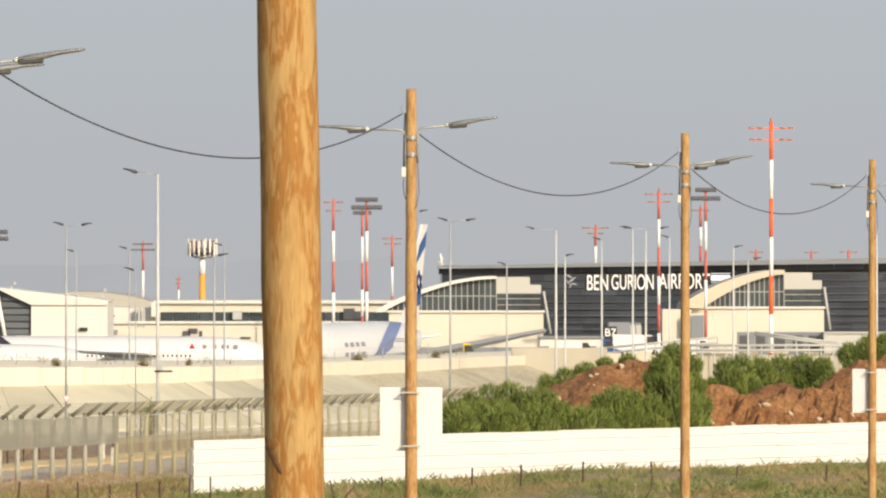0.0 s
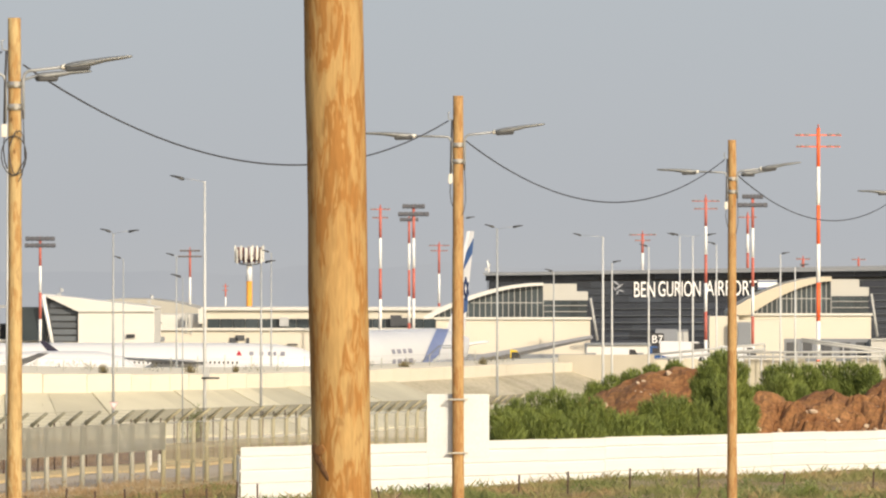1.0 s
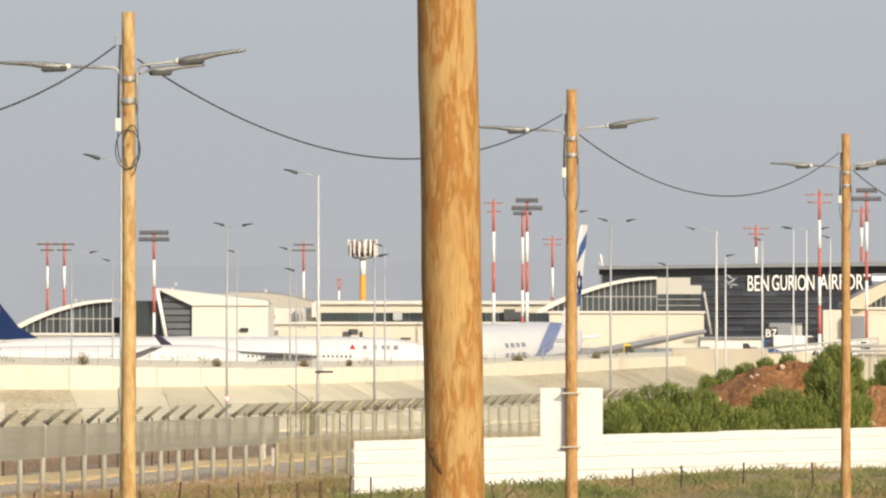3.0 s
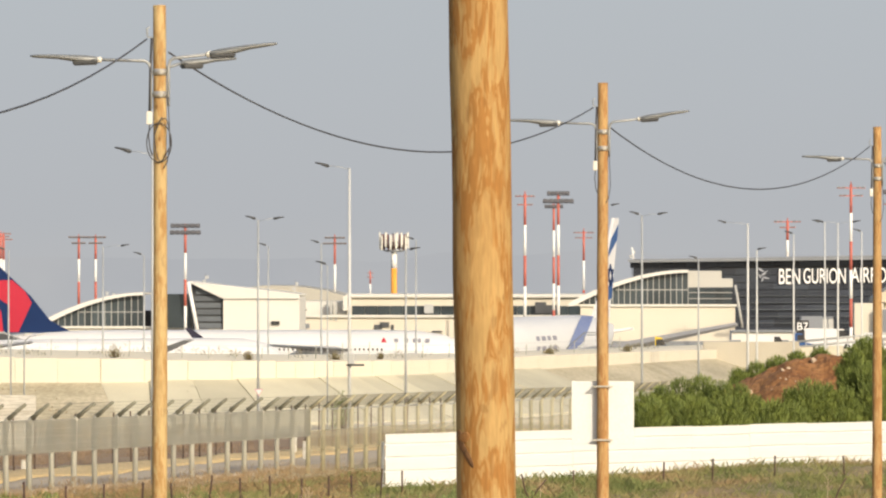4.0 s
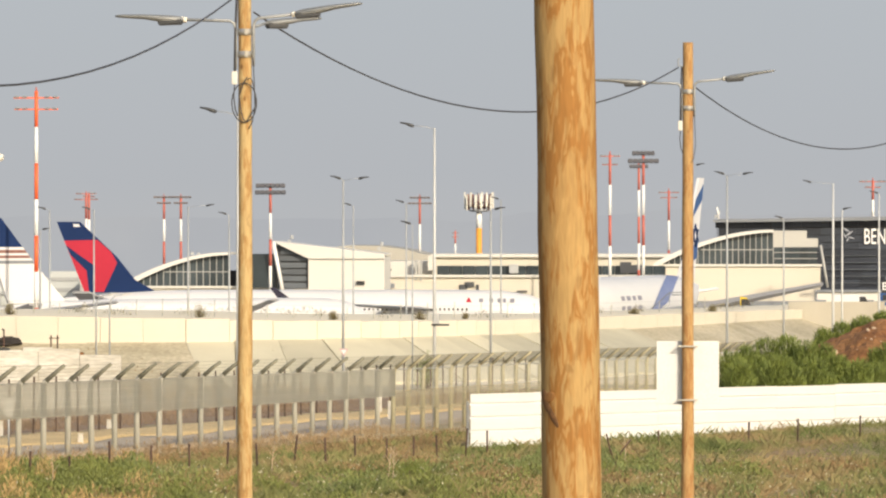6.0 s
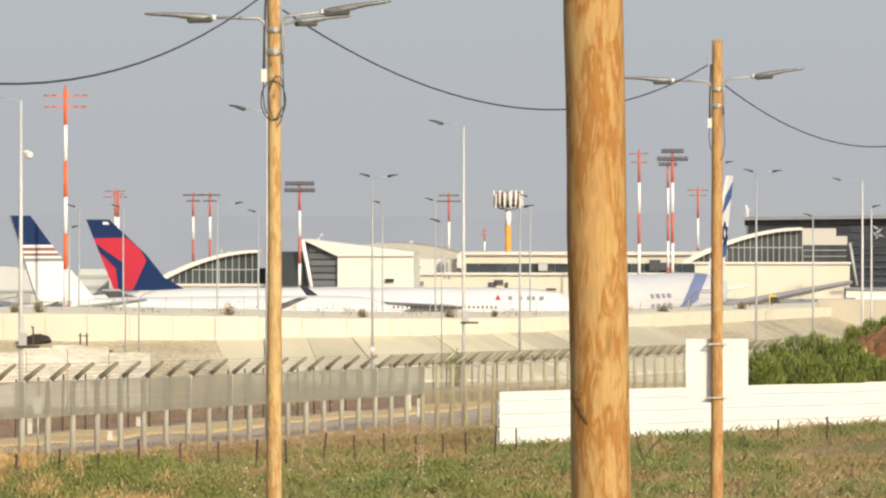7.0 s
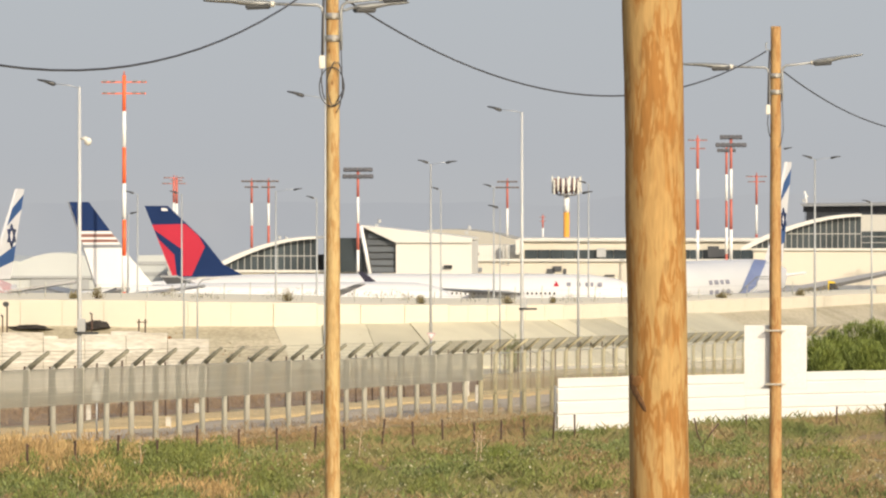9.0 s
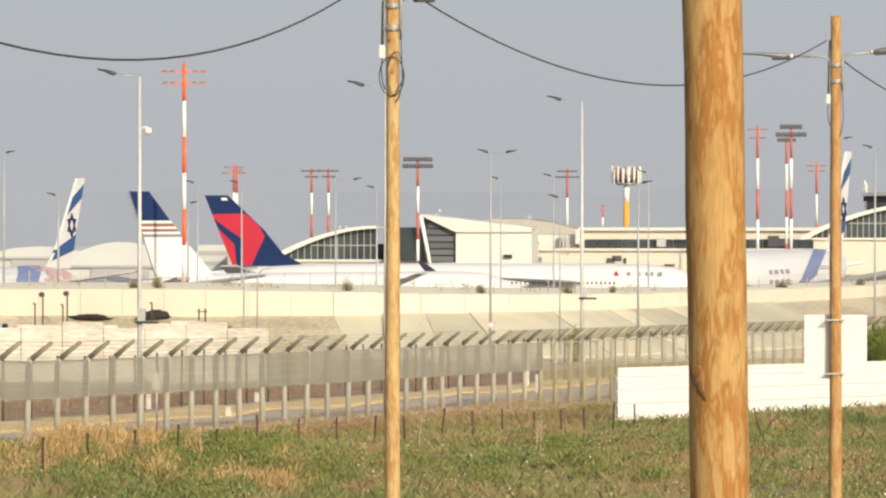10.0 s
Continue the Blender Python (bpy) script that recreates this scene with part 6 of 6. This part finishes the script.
for _ in range(150):
    x = rnd.uniform(-64, -28)
    spots.append((x, lerp_table(WALL_LINE, x) - rnd.uniform(1.2, 5), rnd.uniform(.3, .9), rnd.uniform(.15, .5), rnd.randint(10, 30)))
leaf_patch("slope_scrub", spots, leaf_material("slope_leaf", (0.33, 0.23, 0.14), (0.22, 0.19, 0.11)), "dry brown scrub below the pale wall", .2, 34)
for k, (u, v, w, h) in enumerate(((-139, 620, 1.9, 1.3), (255, 632, 1.6, .9), (100, 636, 1.3, .9), (333, 634, .9, .7), (-478, 640, 2.0, 1.4), (-520, 645, 1.2, .8), (632, 632, 2.0, .7), (770, 632, 1.6, .8))):
    d = lerp_table(WALL_LINE, U(u) * .42) + 12
    shrub(U(u) * d / 1000, d, w * .6, 1.0, h * .8, 90 + k, DRY_LEAF, 700, .10, label="small dry olive shrub on the bank above the wall")
shrub(U(265) * .388, 388, 1.6, 1.2, 2.6, 120, LEAF, 1500, .13, label="small green shrub growing at the slabs")

# thin fence on the bank above the wall
f = thing("bank_fence", pose(0, 0, 0), "thin rusty post and wire fence along the bank", "fence")
spots = []
x = -64.0
while x < 0:
    y = lerp_table(WALL_LINE, x) + 16
    spots.append(Vector((x, y, ground_height(x, y))))
    x += 1.9
for p in spots:
    part("post", tube([p, p + Vector((.03, 0, 1.05 + .25 * math.sin(p.x * 3)))], .035, 5), POST, f)
for z in (.5, .95):
    part("wire", tube([p + Vector((0, 0, z)) for p in spots], .012, 4), GALV, f)

# triangular warning sign on the lamp post by the slabs
p = by_bearing(U(118), V(707), 371)
t = thing("warning_sign", pose(p.x, p.y, p.z), "small red and white triangular warning sign on a post", "road sign")
part("plate", slab([(-.30, .26), (.30, .26), (0, -.26)], .03), PINK, t, "red rim")
part("face", slab([(-.19, .19), (.19, .19), (0, -.14)], .04), JET_WHITE, t, "white face")
part("post", tube([(0, .05, .3), (0, .05, ground_height(p.x, p.y) - p.z)], .04, 6), GALV, t)

# markers along the patrol road
for k, (u, v) in enumerate(((-655, 845), (-600, 866), (-488, 842), (-300, 838), (-345, 864), (200, 803), (182, 780))):
    d = {0: 245, 1: 236, 2: 246, 3: 262, 4: 238, 5: 290, 6: 310}[k]
    p = by_bearing(U(u) - .6 * (u < -300), V(v), d)
    g = ground_height(p.x, d)
    t = thing("marker_block", pose(p.x, d, g), "small white painted marker block beside the road", "marker", "road markers")
    h = max(.5, p.z - g + .25)
    part("block", box((.22, .2, h), (0, 0, h / 2), .04), BLOCK, t)
    part("cap", box((.25, .23, .06), (0, 0, h + .03), .02), CONCRETE, t)


# broken red bricks and debris by the bent lamps
rnd = random.Random(77)
bm = bmesh.new()
for _ in range(70):
    x = rnd.choice((rnd.gauss(-37.0, 1.6), rnd.gauss(-42.0, .8)))
    y = 391 + rnd.uniform(-2, 4)
    r = .06 + .16 * rnd.random() ** 2
    g = -1.75 - 3.09 * (lerp_table(WALL_LINE, x) - y) / 8.4
    bmesh.ops.create_cube(bm, size=1, matrix=pose(x, y, g + r * .4 + .3, rnd.uniform(0, 60), rnd.uniform(0, 60), rnd.uniform(0, 90)) @ Matrix.Diagonal((r * 1.6, r, r * .8, 1)))
tagged(part("brick_debris", bm, SOIL), "broken red bricks strewn on the slope", "debris", kind="stuff")

# darker green shrubs and tall dry stalks in the field
for k, (x, y, w, h) in enumerate(((-8.9, 164, 1.1, .75), (-24.8, 160, 1.5, .9), (10.9, 193, 1.2, .7), (-20.6, 149, 1.6, .8), (-17.2, 156, 1.3, .7))):
    shrub(x, y, w, w * .8, h, 140 + k, LEAF, 1600, .07, label="small dark green bush in the dry grass")
for k, (x, y) in enumerate(((-9.4, 160), (-9.3, 160.4), (-17.8, 150), (-13.2, 166), (6.1, 180), (-3.0, 178))):
    z = ground_height(x, y)
    t = thing("dry_stalk", pose(x, y, z), "tall bare dry plant stalk in the grass", "plant", "dry stalks")
    part("stem", tube([(0, 0, -.05), (.04, 0, .5), (.1 - .05 * (k % 3), 0, 1.05)], [.015, .011, .005], 5), STONE, t)
    for j in range(4):
        part("twig", tube([(.05, 0, .5 + .12 * j), (.05 + .12 * (-1) ** j, .05, .68 + .12 * j)], .006, 4), STONE, t)
for k, (x, y, a) in enumerate(((-3.35, 171, 28), (-3.05, 171.2, -22), (5.9, 172, 20))):
    t = thing("bent_stake", pose(x, y, ground_height(x, y) - .1, 0, a, 0), "leaning rusty iron stake in the grass", "stake", "stakes across the field")
    part("rod", tube([(0, 0, 0), (.02, 0, .8), (.1, 0, 1.25)], .026, 5), RUST, t)

# ground equipment round the parked aircraft
def passenger_stairs(u, v, d, label, flip=1):
    k = d / 1000
    zt = EYE + V(v) * k
    t = thing("passenger_stairs", pose(U(u) * k, d, APRON_Z), label, "aircraft stairs", "ground equipment")
    h = zt - APRON_Z
    L = h * .9
    part("stringer", slab([(-L / 2 * flip, .5), (-L / 2 * flip + .3 * flip, .3), (L / 2 * flip, h - 1.2), (L / 2 * flip, h - .9)], 1.4), GALV, t)
    for j in range(9):
        f = (j + .5) / 9
        part("step", box((.5, 1.5, .06), ((-L / 2 + L * f) * flip, 0, .6 + (h - 1.6) * f)), GALV, t)
    for y in (-.75, .75):
        part("handrail", tube([(-L / 2 * flip, y, 1.5), (L / 2 * flip, y, h), ((L / 2 + 1.2) * flip, y, h)], .05, 5), LAMP_GREY, t)
        for j in range(5):
            f = j / 4
            part("baluster", tube([((-L / 2 + L * f) * flip, y, .5 + (h - 1.5) * f), ((-L / 2 + L * f) * flip, y, 1.5 + (h - 1.5) * f)], .035, 5), LAMP_GREY, t)
    part("chassis", box((L * 1.1, 1.8, .5), (0, 0, .7), .05), WHITE_BOX, t)
    for x in (-L * .4, L * .4):
        for y in (-.8, .8):
            part("wheel", tube([(x, y - .12, .4), (x, y + .12, .4)], .4, 12), BLACK, t)


passenger_stairs(628, 600, 588, "grey mobile aircraft stairs beside a white jet")
passenger_stairs(782, 604, 600, "grey mobile stairs behind the aircraft tail", -1)
for u, v in ((27, 496), (186, 508), (-138, 527), (-150, 525), (780, 452)):
    d = 838 if u < 700 else 905
    p = by_bearing(U(u), V(v), d)
    t = thing("roof_antenna", pose(p.x, d - 4 if u < 700 else d + 4, p.z - 2.2), "small white antenna frame on a terminal roof", "antenna", "roof antennas")
    part("pole", tube([(0, 0, -2.8), (0, 0, 2.2)], .06, 6), GALV, t)
    for z in (1.0, 1.7):
        part("panel", box((.42, .2, .5), (.25 if z > 1.2 else -.25, 0, z), .04), GALV, t)

# low concrete blocks and barrels along the bank wall
for k, (u, v, w, h) in enumerate(((-370, 700, .5, .5), (-745, 700, .35, .6), (-350, 694, .9, .4), (-452, 700, 1.2, .5), (-560, 702, 1.4, .4), (-700, 704, 1.8, .45))):
    d = 396
    p = by_bearing(U(u) - .7, V(v), d)
    o = tagged(part("debris_block", box((w, .6, h + .5), (0, 0, .1), .05), (BLOCK, NAVY, SOIL)[0 if k > 2 else k % 3]), "low broken block lying below the wall", "block", "blocks below the wall")
    o.location = (p.x, d, ground_height(p.x, d) + .75)

# white meter box on a thin post by the fence
p = by_bearing(U(-480), V(806), 214)
g = ground_height(p.x, 214)
t = thing("meter_box", pose(p.x, 214, g), "small white metal cabinet on a thin post behind the fence", "cabinet")
part("post", tube([(0, .12, -.2), (0, .12, p.z - g + .2)], .04, 6), GALV, t)
part("box", box((.32, .22, .66), (0, 0, p.z - g), .02), WHITE_BOX, t)
part("lid", box((.36, .26, .05), (0, 0, p.z - g + .35), .015), WHITE_BOX, t)
